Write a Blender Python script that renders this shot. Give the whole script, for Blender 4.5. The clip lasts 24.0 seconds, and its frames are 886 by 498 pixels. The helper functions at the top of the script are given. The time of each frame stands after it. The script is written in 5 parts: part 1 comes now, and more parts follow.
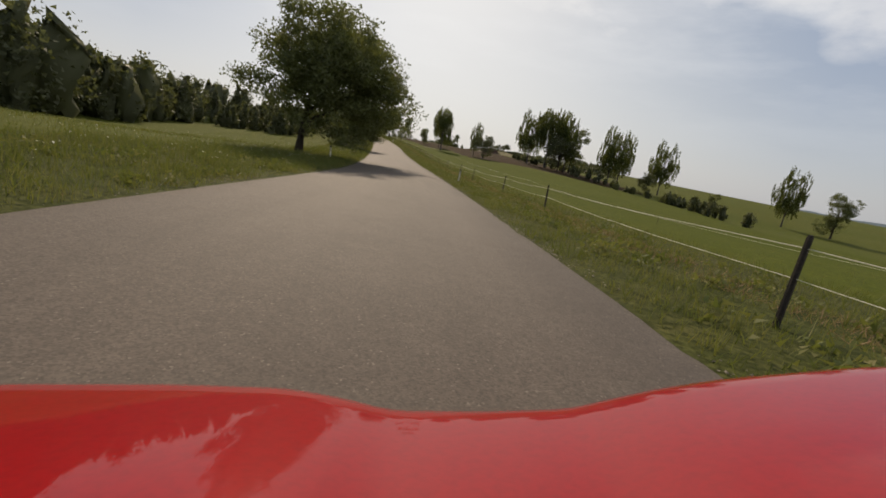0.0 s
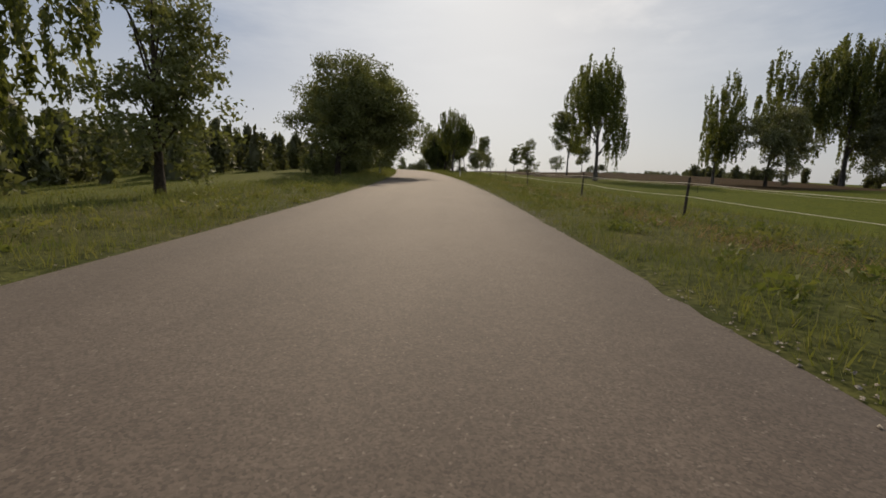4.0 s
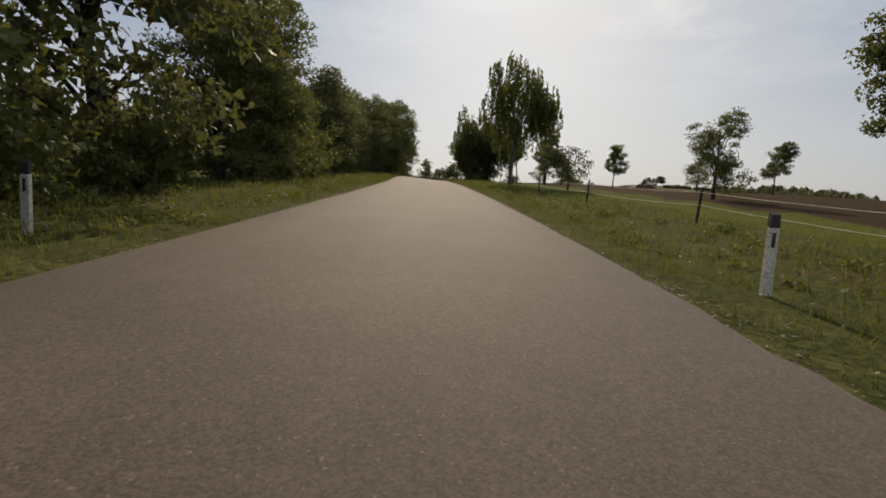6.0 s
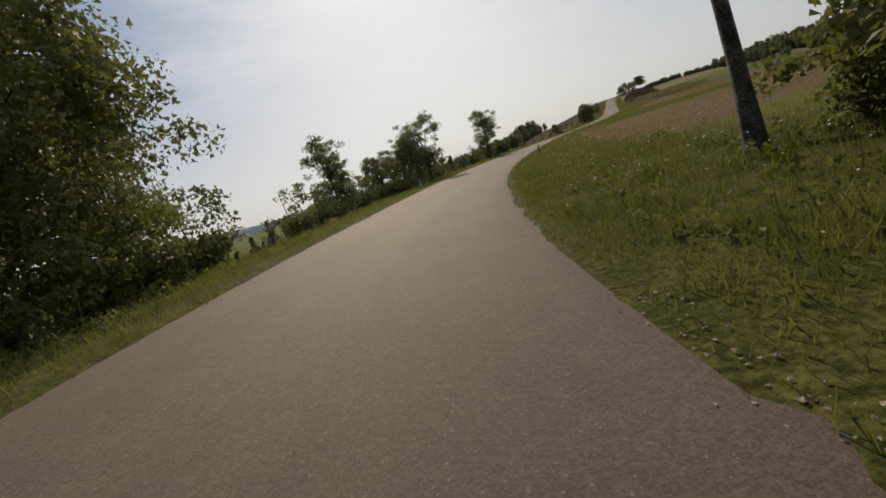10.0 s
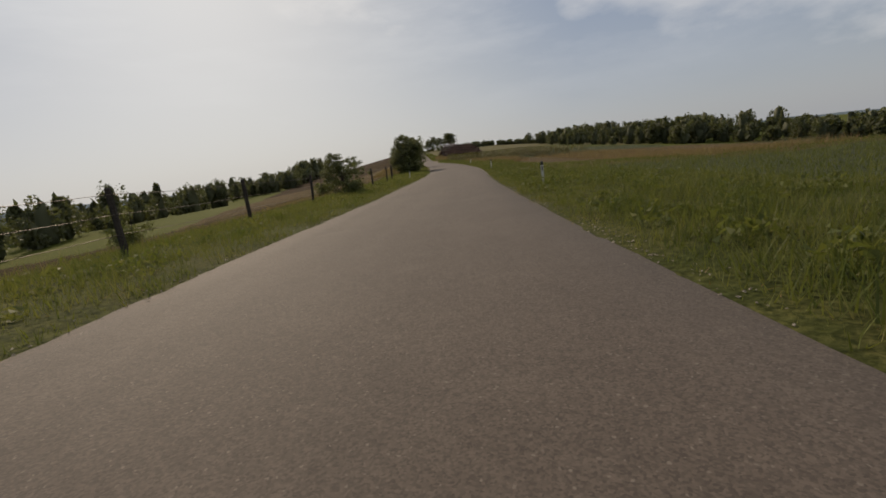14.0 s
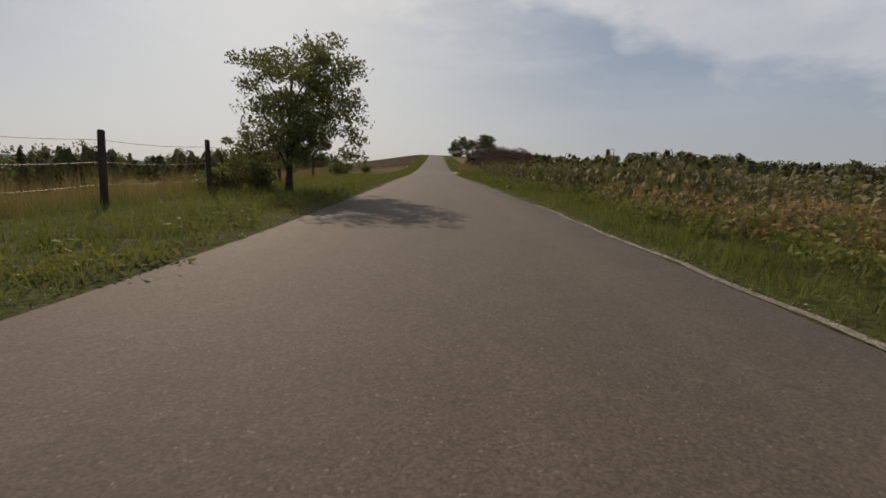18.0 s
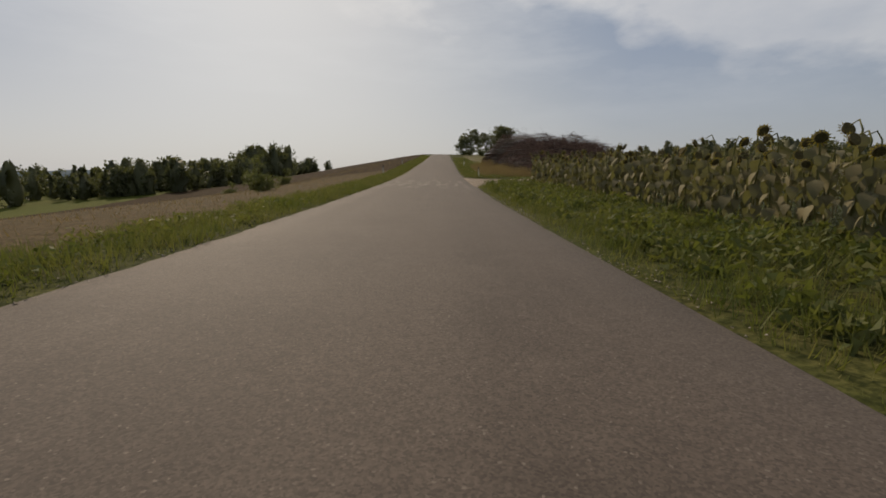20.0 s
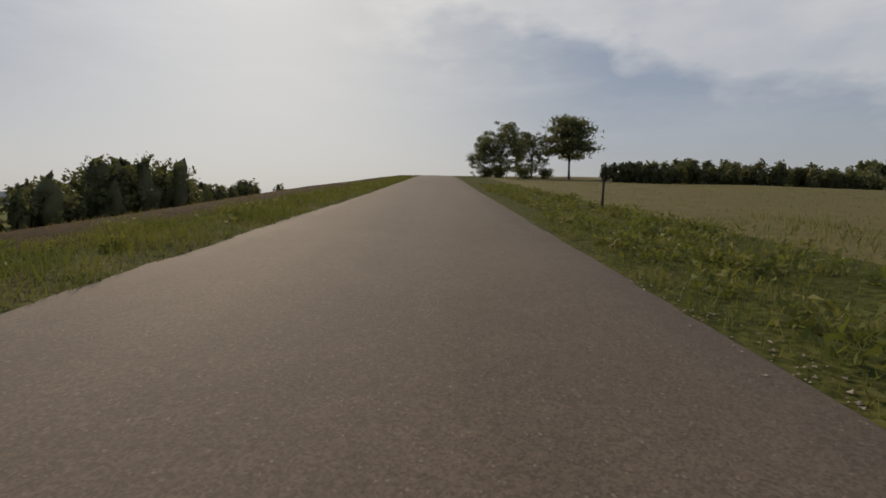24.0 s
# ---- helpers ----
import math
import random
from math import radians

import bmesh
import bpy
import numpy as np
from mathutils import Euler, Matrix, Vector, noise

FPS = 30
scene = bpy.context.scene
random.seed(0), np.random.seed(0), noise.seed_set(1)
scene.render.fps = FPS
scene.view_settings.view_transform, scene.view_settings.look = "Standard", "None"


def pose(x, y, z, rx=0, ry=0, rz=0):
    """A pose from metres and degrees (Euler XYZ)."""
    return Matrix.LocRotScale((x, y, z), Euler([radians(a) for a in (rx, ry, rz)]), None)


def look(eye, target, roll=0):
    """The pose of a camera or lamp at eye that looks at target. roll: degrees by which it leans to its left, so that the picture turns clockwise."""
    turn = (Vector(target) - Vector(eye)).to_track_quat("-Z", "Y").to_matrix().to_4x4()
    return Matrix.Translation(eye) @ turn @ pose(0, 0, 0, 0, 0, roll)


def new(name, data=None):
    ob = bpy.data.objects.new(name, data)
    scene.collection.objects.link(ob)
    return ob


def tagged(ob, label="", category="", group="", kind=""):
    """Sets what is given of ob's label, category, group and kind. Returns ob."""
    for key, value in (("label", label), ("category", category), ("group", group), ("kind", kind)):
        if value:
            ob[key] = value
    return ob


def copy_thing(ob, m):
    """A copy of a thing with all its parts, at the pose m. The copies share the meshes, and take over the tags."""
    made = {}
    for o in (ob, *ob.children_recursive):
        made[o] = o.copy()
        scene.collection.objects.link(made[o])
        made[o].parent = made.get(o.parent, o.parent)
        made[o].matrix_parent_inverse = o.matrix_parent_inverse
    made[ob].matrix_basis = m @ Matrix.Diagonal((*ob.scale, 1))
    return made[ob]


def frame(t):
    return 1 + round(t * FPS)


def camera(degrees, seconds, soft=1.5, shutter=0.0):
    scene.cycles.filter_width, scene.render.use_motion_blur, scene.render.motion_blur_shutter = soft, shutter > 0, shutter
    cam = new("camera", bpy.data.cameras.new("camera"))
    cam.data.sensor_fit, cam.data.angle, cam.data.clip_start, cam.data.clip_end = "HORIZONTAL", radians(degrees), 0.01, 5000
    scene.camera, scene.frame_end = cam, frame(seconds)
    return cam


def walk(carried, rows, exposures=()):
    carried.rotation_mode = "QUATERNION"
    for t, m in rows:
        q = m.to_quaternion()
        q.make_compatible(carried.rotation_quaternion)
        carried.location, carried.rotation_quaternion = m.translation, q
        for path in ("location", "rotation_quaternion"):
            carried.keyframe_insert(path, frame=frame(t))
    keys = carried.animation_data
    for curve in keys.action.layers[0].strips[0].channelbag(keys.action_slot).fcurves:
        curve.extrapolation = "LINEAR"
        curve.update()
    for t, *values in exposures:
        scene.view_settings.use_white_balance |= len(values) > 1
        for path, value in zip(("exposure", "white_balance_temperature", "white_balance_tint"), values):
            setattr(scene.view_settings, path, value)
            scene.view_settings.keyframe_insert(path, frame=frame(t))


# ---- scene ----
cam = camera(90.0, 24.0, soft=1.7)
PATH = [
    (0, (0.00, 0.00, 0.00), (0.00, 9.79, -2.04), 10.4),
    (0.5, (-0.53, 10.55, -0.26), (-1.15, 20.34, -2.22), 7.7),
    (1, (-1.60, 20.97, -0.41), (-2.69, 30.73, -2.27), 6.3),
    (1.5, (-3.05, 31.23, -0.49), (-4.56, 40.94, -2.33), 2.8),
    (2, (-4.74, 41.53, -0.50), (-6.52, 51.22, -2.22), -2.0),
    (2.5, (-6.56, 51.91, -0.45), (-8.41, 61.59, -2.16), -0.6),
    (3, (-8.46, 62.27, -0.35), (-10.29, 71.97, -1.98), 0.5),
    (3.5, (-10.36, 72.63, -0.14), (-12.18, 82.34, -1.67), 1.4),
    (4, (-12.29, 82.99, 0.18), (-14.14, 92.72, -1.24), 2.0),
    (4.5, (-14.32, 93.39, 0.61), (-16.29, 103.10, -0.73), 2.4),
    (5, (-16.56, 103.77, 1.07), (-18.77, 113.43, -0.27), 2.5),
    (5.5, (-19.06, 114.07, 1.52), (-21.51, 123.66, 0.15), 2.3),
    (6, (-21.64, 123.93, 1.97), (-24.17, 133.51, 0.66), 3.7),
    (6.5, (-24.24, 133.32, 2.45), (-26.94, 142.86, 1.17), 3.3),
    (7, (-26.97, 142.60, 2.92), (-29.76, 152.11, 1.61), 5.3),
    (7.5, (-29.95, 152.01, 3.32), (-32.98, 161.44, 1.90), 5.0),
    (8, (-33.21, 161.67, 3.70), (-36.46, 171.02, 2.33), 1.2),
    (8.5, (-36.61, 171.51, 4.12), (-40.08, 180.78, 2.76), -6.5),
    (9, (-39.86, 181.58, 4.50), (-43.11, 190.93, 3.08), -13.1),
    (9.5, (-42.50, 191.89, 4.68), (-45.17, 201.39, 3.06), -18.2),
    (10, (-44.23, 202.15, 4.70), (-46.05, 211.84, 3.05), -17.8),
    (10.5, (-45.14, 212.05, 4.72), (-46.34, 221.84, 3.08), -18.3),
    (11, (-45.35, 221.68, 4.76), (-45.87, 231.55, 3.19), -19.9),
    (11.5, (-44.87, 231.29, 4.85), (-44.67, 241.17, 3.31), -18.5),
    (12, (-43.78, 241.04, 4.97), (-42.95, 250.88, 3.39), -15.5),
    (12.5, (-42.17, 251.02, 5.08), (-40.81, 260.79, 3.48), -11.9),
    (13, (-40.05, 261.16, 5.21), (-38.11, 270.84, 3.60), -8.8),
    (13.5, (-37.18, 271.41, 5.33), (-34.43, 280.88, 3.68), -7.5),
    (14, (-33.64, 281.79, 5.37), (-30.64, 291.17, 3.61), -6.8),
    (14.5, (-29.89, 292.10, 5.39), (-26.65, 301.41, 3.70), -5.1),
    (15, (-26.15, 301.90, 5.51), (-22.73, 311.16, 3.90), -2.9),
    (15.5, (-22.50, 311.27, 5.66), (-18.98, 320.48, 4.04), 0.9),
    (16, (-19.06, 320.31, 5.84), (-15.57, 329.55, 4.30), 3.7),
    (16.5, (-15.93, 328.92, 6.08), (-12.55, 338.21, 4.58), 5.9),
    (17, (-13.17, 337.15, 6.31), (-10.01, 346.52, 4.81), 8.1),
    (17.5, (-10.80, 345.02, 6.55), (-7.94, 354.49, 5.08), 7.1),
    (18, (-8.62, 352.74, 6.76), (-5.96, 362.25, 5.23), 2.5),
    (18.5, (-6.50, 360.73, 6.98), (-4.14, 370.34, 5.51), 0.0),
    (19, (-4.24, 368.98, 7.29), (-1.57, 378.52, 5.93), -3.0),
    (19.5, (-1.75, 377.38, 7.63), (0.88, 386.93, 6.20), -1.7),
    (20, (0.64, 386.04, 7.90), (3.09, 395.62, 6.39), 0.5),
    (20.5, (2.91, 394.97, 8.15), (5.29, 404.57, 6.67), 2.2),
    (21, (5.17, 404.08, 8.47), (7.55, 413.69, 7.06), 2.6),
    (21.5, (7.39, 413.07, 8.84), (9.76, 422.69, 7.51), 2.6),
    (22, (9.50, 421.68, 9.27), (11.87, 431.31, 8.02), 2.3),
    (22.5, (11.52, 429.89, 9.78), (13.88, 439.54, 8.67), 2.0),
    (23, (13.48, 437.84, 10.38), (15.77, 447.52, 9.40), -0.6),
    (23.5, (15.49, 445.79, 11.04), (17.91, 455.44, 10.05), -0.4),
    (24, (17.60, 453.76, 11.68), (20.12, 463.38, 10.67), 0.9),
]
walk(cam, [(t, look(eye, target, roll)) for t, eye, target, roll in PATH],
     [(0, 0.14), (2, 0.03), (5, 0.04), (8, 0.08), (9.5, 0.12), (11, 0.05), (13, -0.12), (17, -0.15), (21, -0.2), (24, -0.2)])

# ---------------------------------------------------------------- light
SUN_YAW, SUN_UP = 16.0, 35.0          # degrees left of +y, above the ground
world = bpy.data.worlds.new("sky")
scene.world = world
world.use_nodes = True
wn, wl = world.node_tree.nodes, world.node_tree.links
wn.clear()
sky = wn.new("ShaderNodeTexSky")
sky.sky_type, sky.sun_disc = "NISHITA", False
sky.sun_elevation, sky.sun_rotation = radians(SUN_UP), radians(-SUN_YAW)
sky.air_density, sky.dust_density, sky.ozone_density = 1.3, 3.5, 1.0
wout, wback = wn.new("ShaderNodeOutputWorld"), wn.new("ShaderNodeBackground")
wback.inputs["Strength"].default_value = 0.078
wgeo = wn.new("ShaderNodeTexCoord")
wsep = wn.new("ShaderNodeSeparateXYZ")
wl.new(wgeo.outputs["Generated"], wsep.inputs["Vector"])


def sky_math(kind, one, two, clamp=False):
    n = wn.new("ShaderNodeMath")
    n.operation, n.use_clamp = kind, clamp
    for k, v in enumerate((one, two)):
        if isinstance(v, float):
            n.inputs[k].default_value = v
        else:
            wl.new(v, n.inputs[k])
    return n.outputs["Value"]


def sky_mix(fac, one, two):
    n = wn.new("ShaderNodeMixRGB")
    for socket, v in (("Fac", fac), ("Color1", one), ("Color2", two)):
        if isinstance(v, tuple):
            n.inputs[socket].default_value = (*v, 1)
        else:
            wl.new(v, n.inputs[socket])
    return n.outputs["Color"]


# summer haze: pale towards the horizon and towards the sun
up = sky_math("MAXIMUM", wsep.outputs["Z"], 0.0)
haze = sky_math("POWER", sky_math("SUBTRACT", 1.0, up), 2.6)
toward = wn.new("ShaderNodeVectorMath")
toward.operation = "DOT_PRODUCT"
toward.inputs[1].default_value = (-math.sin(radians(SUN_YAW)) * 0.8, math.cos(radians(SUN_YAW)) * 0.8, 0.6)
wl.new(wgeo.outputs["Generated"], toward.inputs[0])
near_sun = sky_math("POWER", sky_math("MAXIMUM", toward.outputs["Value"], 0.0), 3.0)
pale = sky_math("ADD", sky_math("MULTIPLY", haze, 0.5), sky_math("MULTIPLY", near_sun, 0.32), True)
# haze dulls the glare round the sun: c -> 1.35 c / (1 + c / 12)
glare, lift, veil = (wn.new("ShaderNodeVectorMath") for _ in range(3))
glare.operation, lift.operation, veil.operation = "MULTIPLY", "ADD", "DIVIDE"
glare.inputs[1].default_value, lift.inputs[1].default_value = (1 / 16.2,) * 3, (1 / 1.35,) * 3
wl.new(sky.outputs["Color"], glare.inputs[0])
wl.new(glare.outputs["Vector"], lift.inputs[0])
wl.new(sky.outputs["Color"], veil.inputs[0])
wl.new(lift.outputs["Vector"], veil.inputs[1])
colour = sky_mix(pale, veil.outputs["Vector"], (8.9, 9.2, 9.8))
# clearer blue air away from the sun, on both sides
aside = sky_math("MULTIPLY", sky_math("MULTIPLY", wsep.outputs["X"], wsep.outputs["X"]), 3.0, True)
colour = sky_mix(sky_math("MULTIPLY", aside, sky_math("MULTIPLY", up, 2.8, True)), colour, (3.6, 4.4, 5.9))


def sky_noise(scale, detail, rough, place, stretch, low, high):
    """Cloud-like noise over the sky's directions, cut to 0..1 between low and high."""
    m, n, r = wn.new("ShaderNodeMapping"), wn.new("ShaderNodeTexNoise"), wn.new("ShaderNodeMapRange")
    m.inputs["Location"].default_value, m.inputs["Scale"].default_value = place, stretch
    wl.new(wgeo.outputs["Generated"], m.inputs["Vector"])
    wl.new(m.outputs["Vector"], n.inputs["Vector"])
    n.inputs["Scale"].default_value, n.inputs["Detail"].default_value, n.inputs["Roughness"].default_value = scale, detail, rough
    r.inputs["From Min"].default_value, r.inputs["From Max"].default_value = low, high
    wl.new(n.outputs["Fac"], r.inputs["Value"])
    return r.outputs["Result"]


# a high bank of white cloud: its lower rim slants down to the right, and it begins a little right of the road's way
rim_of = wn.new("ShaderNodeVectorMath")
rim_of.operation = "DOT_PRODUCT"
rim_of.inputs[1].default_value = (0.02, -0.346, 0.938)
wl.new(wgeo.outputs["Generated"], rim_of.inputs[0])
ragged = sky_noise(3.2, 9.0, 0.55, (0.35, 0.1, 0.0), (1.0, 1.0, 2.2), 0.0, 1.0)
over = sky_math("ADD", rim_of.outputs["Value"], sky_math("MULTIPLY", sky_math("SUBTRACT", ragged, 0.5), 0.34))
over = sky_math("MULTIPLY", sky_math("ADD", over, 0.018), 18.0, True)
begin = sky_math("ADD", sky_math("ADD", wsep.outputs["X"], 0.03), sky_math("MULTIPLY", sky_math("SUBTRACT", ragged, 0.5), 0.4))
over = sky_math("MULTIPLY", over, sky_math("MULTIPLY", begin, 6.0, True))
thick = sky_noise(2.2, 7.0, 0.55, (1.7, 0.4, 0.2), (1.0, 1.0, 2.0), 0.3, 0.62)
over = sky_math("MULTIPLY", over, sky_math("SUBTRACT", sky_math("ADD", sky_math("MULTIPLY", thick, 0.42), 0.52), sky_math("MULTIPLY", aside, 0.36)))
colour = sky_mix(over, colour, (10.6, 10.3, 10.0))
# thin wisps elsewhere
wisp = sky_math("MULTIPLY", sky_noise(2.4, 8.0, 0.6, (4.1, 2.3, 0.0), (1.0, 1.0, 4.0), 0.5, 0.72), sky_math("MULTIPLY", sky_math("SUBTRACT", up, 0.08), 3.0, True))
colour = sky_mix(sky_math("MULTIPLY", wisp, 0.45), colour, (11.0, 10.9, 10.8))
wl.new(colour, wback.inputs["Color"])
wl.new(wback.outputs["Background"], wout.inputs["Surface"])

sun = new("sun", bpy.data.lights.new("sun", "SUN"))
sun.data.energy, sun.data.angle, sun.data.color = 4.0, radians(0.6), (1.0, 0.81, 0.6)
sun_way = Vector((-math.sin(radians(SUN_YAW)) * math.cos(radians(SUN_UP)),
                  math.cos(radians(SUN_YAW)) * math.cos(radians(SUN_UP)), math.sin(radians(SUN_UP))))
sun.rotation_euler = sun_way.to_track_quat("Z", "Y").to_euler()


# ---------------------------------------------------------------- materials
def material(name, base, rough=0.9, spec=0.3, metal=0.0):
    m = bpy.data.materials.new(name)
    m.use_nodes = True
    b = m.node_tree.nodes["Principled BSDF"]
    b.inputs["Base Color"].default_value = (*base, 1)
    b.inputs["Roughness"].default_value = rough
    b.inputs["Metallic"].default_value = metal
    b.inputs["Specular IOR Level"].default_value = spec
    return m, m.node_tree.nodes, m.node_tree.links, b


def mix(nodes, links, fac, one, two):
    n = nodes.new("ShaderNodeMixRGB")
    for socket, value in (("Fac", fac), ("Color1", one), ("Color2", two)):
        if isinstance(value, tuple):
            n.inputs[socket].default_value = (*value, 1)
        elif isinstance(value, float):
            n.inputs[socket].default_value = value
        else:
            links.new(value, n.inputs[socket])
    return n.outputs["Color"]


def speckle(nodes, links, scale, low, high, detail=4.0, stretch=(1, 1, 1), rough=0.6):
    """A noise in metres of the world, cut to 0..1 between low and high."""
    where, mapping = nodes.new("ShaderNodeNewGeometry"), nodes.new("ShaderNodeMapping")
    mapping.inputs["Scale"].default_value = stretch
    links.new(where.outputs["Position"], mapping.inputs["Vector"])
    n = nodes.new("ShaderNodeTexNoise")
    n.inputs["Scale"].default_value, n.inputs["Detail"].default_value, n.inputs["Roughness"].default_value = scale, detail, rough
    links.new(mapping.outputs["Vector"], n.inputs["Vector"])
    r = nodes.new("ShaderNodeMapRange")
    r.inputs["From Min"].default_value, r.inputs["From Max"].default_value = low, high
    links.new(n.outputs["Fac"], r.inputs["Value"])
    return r.outputs["Result"]


def relief(nodes, links, b, height, strength, distance):
    n = nodes.new("ShaderNodeBump")
    n.inputs["Strength"].default_value, n.inputs["Distance"].default_value = strength, distance
    links.new(height, n.inputs["Height"])
    links.new(n.outputs["Normal"], b.inputs["Normal"])


def patchy(name, one, two, three, big=0.08, small=2.2, rough=0.95, bump=0.5, depth=0.05, spec=0.2):
    m, n, l, b = material(name, one, rough, spec)
    far = speckle(n, l, big, 0.35, 0.65)
    near = speckle(n, l, small, 0.35, 0.68, 6.0)
    fine = speckle(n, l, small * 8, 0.38, 0.66, 3.0)
    colour = mix(n, l, near, mix(n, l, far, one, two), three)
    colour = mix(n, l, fine, colour, tuple(0.55 * v for v in three))
    l.new(colour, b.inputs["Base Color"])
    relief(n, l, b, near, bump, depth)
    return m


def leafy(name, one, two, rough=0.6, through_light=0.45, third=None):
    """Leaves: each blade its own tone, patches of a third tone, and a little light through the blade."""
    m, n, l, b = material(name, one, rough, 0.25)
    g = n.new("ShaderNodeNewGeometry")
    colour = mix(n, l, g.outputs["Random Per Island"], one, two)
    if third:
        colour = mix(n, l, speckle(n, l, 0.9, 0.46, 0.62, 3.0), colour, third)
    l.new(colour, b.inputs["Base Color"])
    t, add, out = n.new("ShaderNodeBsdfTranslucent"), n.new("ShaderNodeMixShader"), n["Material Output"]
    l.new(mix(n, l, 0.5, colour, (0.2, 0.22, 0.03)), t.inputs["Color"])
    add.inputs["Fac"].default_value = through_light
    l.new(b.outputs["BSDF"], add.inputs[1])
    l.new(t.outputs["BSDF"], add.inputs[2])
    l.new(add.outputs["Shader"], out.inputs["Surface"])
    return m


ASPHALT, an, al, ab = material("asphalt", (0.1, 0.09, 0.08), 0.82, 0.3)
a_where, a_cell, a_sep = an.new("ShaderNodeNewGeometry"), an.new("ShaderNodeTexVoronoi"), an.new("ShaderNodeSeparateColor")
a_cell.inputs["Scale"].default_value = 80.0
al.new(a_where.outputs["Position"], a_cell.inputs["Vector"])
al.new(a_cell.outputs["Color"], a_sep.inputs["Color"])
a_grain = a_sep.outputs["Red"]
a_rare = an.new("ShaderNodeMapRange")
a_rare.inputs["From Min"].default_value, a_rare.inputs["From Max"].default_value = 0.98, 0.995
al.new(a_sep.outputs["Green"], a_rare.inputs["Value"])
a_patch = speckle(an, al, 0.45, 0.45, 0.75, 6.0)
a_big = speckle(an, al, 0.06, 0.35, 0.65, 3.0)
a_uv, a_map, a_streak = an.new("ShaderNodeUVMap"), an.new("ShaderNodeMapping"), an.new("ShaderNodeTexNoise")
a_map.inputs["Scale"].default_value = (1.3, 0.035, 1)
a_streak.inputs["Scale"].default_value, a_streak.inputs["Detail"].default_value = 1.0, 5.0
al.new(a_uv.outputs["UV"], a_map.inputs["Vector"])
al.new(a_map.outputs["Vector"], a_streak.inputs["Vector"])
a_worn = an.new("ShaderNodeMapRange")
a_worn.inputs["From Min"].default_value, a_worn.inputs["From Max"].default_value = 0.42, 0.66
al.new(a_streak.outputs["Fac"], a_worn.inputs["Value"])
a_col = mix(an, al, a_big, (0.071, 0.055, 0.043), (0.086, 0.067, 0.053))
a_col = mix(an, al, a_worn.outputs["Result"], a_col, (0.103, 0.081, 0.064))
a_col = mix(an, al, a_patch, a_col, (0.112, 0.088, 0.069))
a_mid = speckle(an, al, 16.0, 0.36, 0.64, 5.0, (1, 1, 1), 0.75)
a_blot = speckle(an, al, 2.6, 0.5, 0.72, 5.0)
a_col = mix(an, al, a_mid, mix(an, al, 0.38, a_col, (0.035, 0.024, 0.018)), a_col)
a_col = mix(an, al, a_blot, a_col, mix(an, al, 0.2, a_col, (0.15, 0.12, 0.095)))
a_col = mix(an, al, a_grain, mix(an, al, 0.55, a_col, (0.028, 0.023, 0.019)), mix(an, al, 0.12, a_col, (0.2, 0.165, 0.13)))
al.new(mix(an, al, a_rare.outputs["Result"], a_col, (0.135, 0.112, 0.09)), ab.inputs["Base Color"])
relief(an, al, ab, a_grain, 0.35, 0.008)
GROUND = patchy("meadow", (0.092, 0.106, 0.016), (0.118, 0.116, 0.024), (0.065, 0.078, 0.012), 0.03, 1.3, depth=0.12, spec=0.05)
PASTURE = patchy("grazed_pasture", (0.08, 0.094, 0.012), (0.1, 0.104, 0.016), (0.062, 0.078, 0.01), 0.05, 0.9, depth=0.06, spec=0.03)
CROP = patchy("green_crop", (0.052, 0.065, 0.014), (0.065, 0.074, 0.017), (0.036, 0.046, 0.011), 0.04, 2.2, bump=0.8, depth=0.3)
TILLED = patchy("weedy_stubble", (0.125, 0.088, 0.045), (0.14, 0.1, 0.05), (0.082, 0.062, 0.03), 0.12, 1.6, bump=0.7, depth=0.15, spec=0.05)
BROWN = patchy("brown_fallow", (0.066, 0.042, 0.022), (0.056, 0.039, 0.019), (0.038, 0.026, 0.014), 0.05, 1.5, bump=0.7, depth=0.12, spec=0.03)
STRAW = patchy("dry_tall_grass", (0.15, 0.1, 0.048), (0.12, 0.088, 0.038), (0.08, 0.058, 0.025), 0.1, 2.5, bump=0.8, depth=0.2, spec=0.05)
MOWN = patchy("mown_meadow", (0.13, 0.11, 0.036), (0.11, 0.1, 0.03), (0.09, 0.078, 0.023), 0.06, 1.8, bump=0.6, depth=0.08)
GRAVEL = patchy("pale_gravel", (0.36, 0.3, 0.22), (0.3, 0.25, 0.185), (0.19, 0.15, 0.11), 0.6, 22.0, bump=0.8, depth=0.02)
VERGE = patchy("verge_soil_and_grass", (0.07, 0.08, 0.02), (0.098, 0.088, 0.03), (0.042, 0.05, 0.013), 0.25, 1.7, bump=0.5, depth=0.08, spec=0.05)
GRASS = leafy("grass_blades", (0.098, 0.114, 0.024), (0.19, 0.168, 0.06), 0.7, 0.36, (0.07, 0.094, 0.02))
LUSH = leafy("lush_grass_blades", (0.068, 0.085, 0.02), (0.135, 0.135, 0.042), 0.7, 0.36, (0.055, 0.076, 0.016))
DRY = leafy("dry_grass", (0.17, 0.1, 0.055), (0.3, 0.2, 0.11), 0.8, 0.3)
LEAF = leafy("tree_leaves", (0.08, 0.092, 0.036), (0.122, 0.132, 0.05), 0.62, 0.34)
BIRCHLEAF = leafy("birch_leaves", (0.055, 0.07, 0.02), (0.095, 0.11, 0.034))
DARKLEAF = leafy("dark_leaves", (0.072, 0.078, 0.042), (0.104, 0.11, 0.056), 0.62, 0.3)
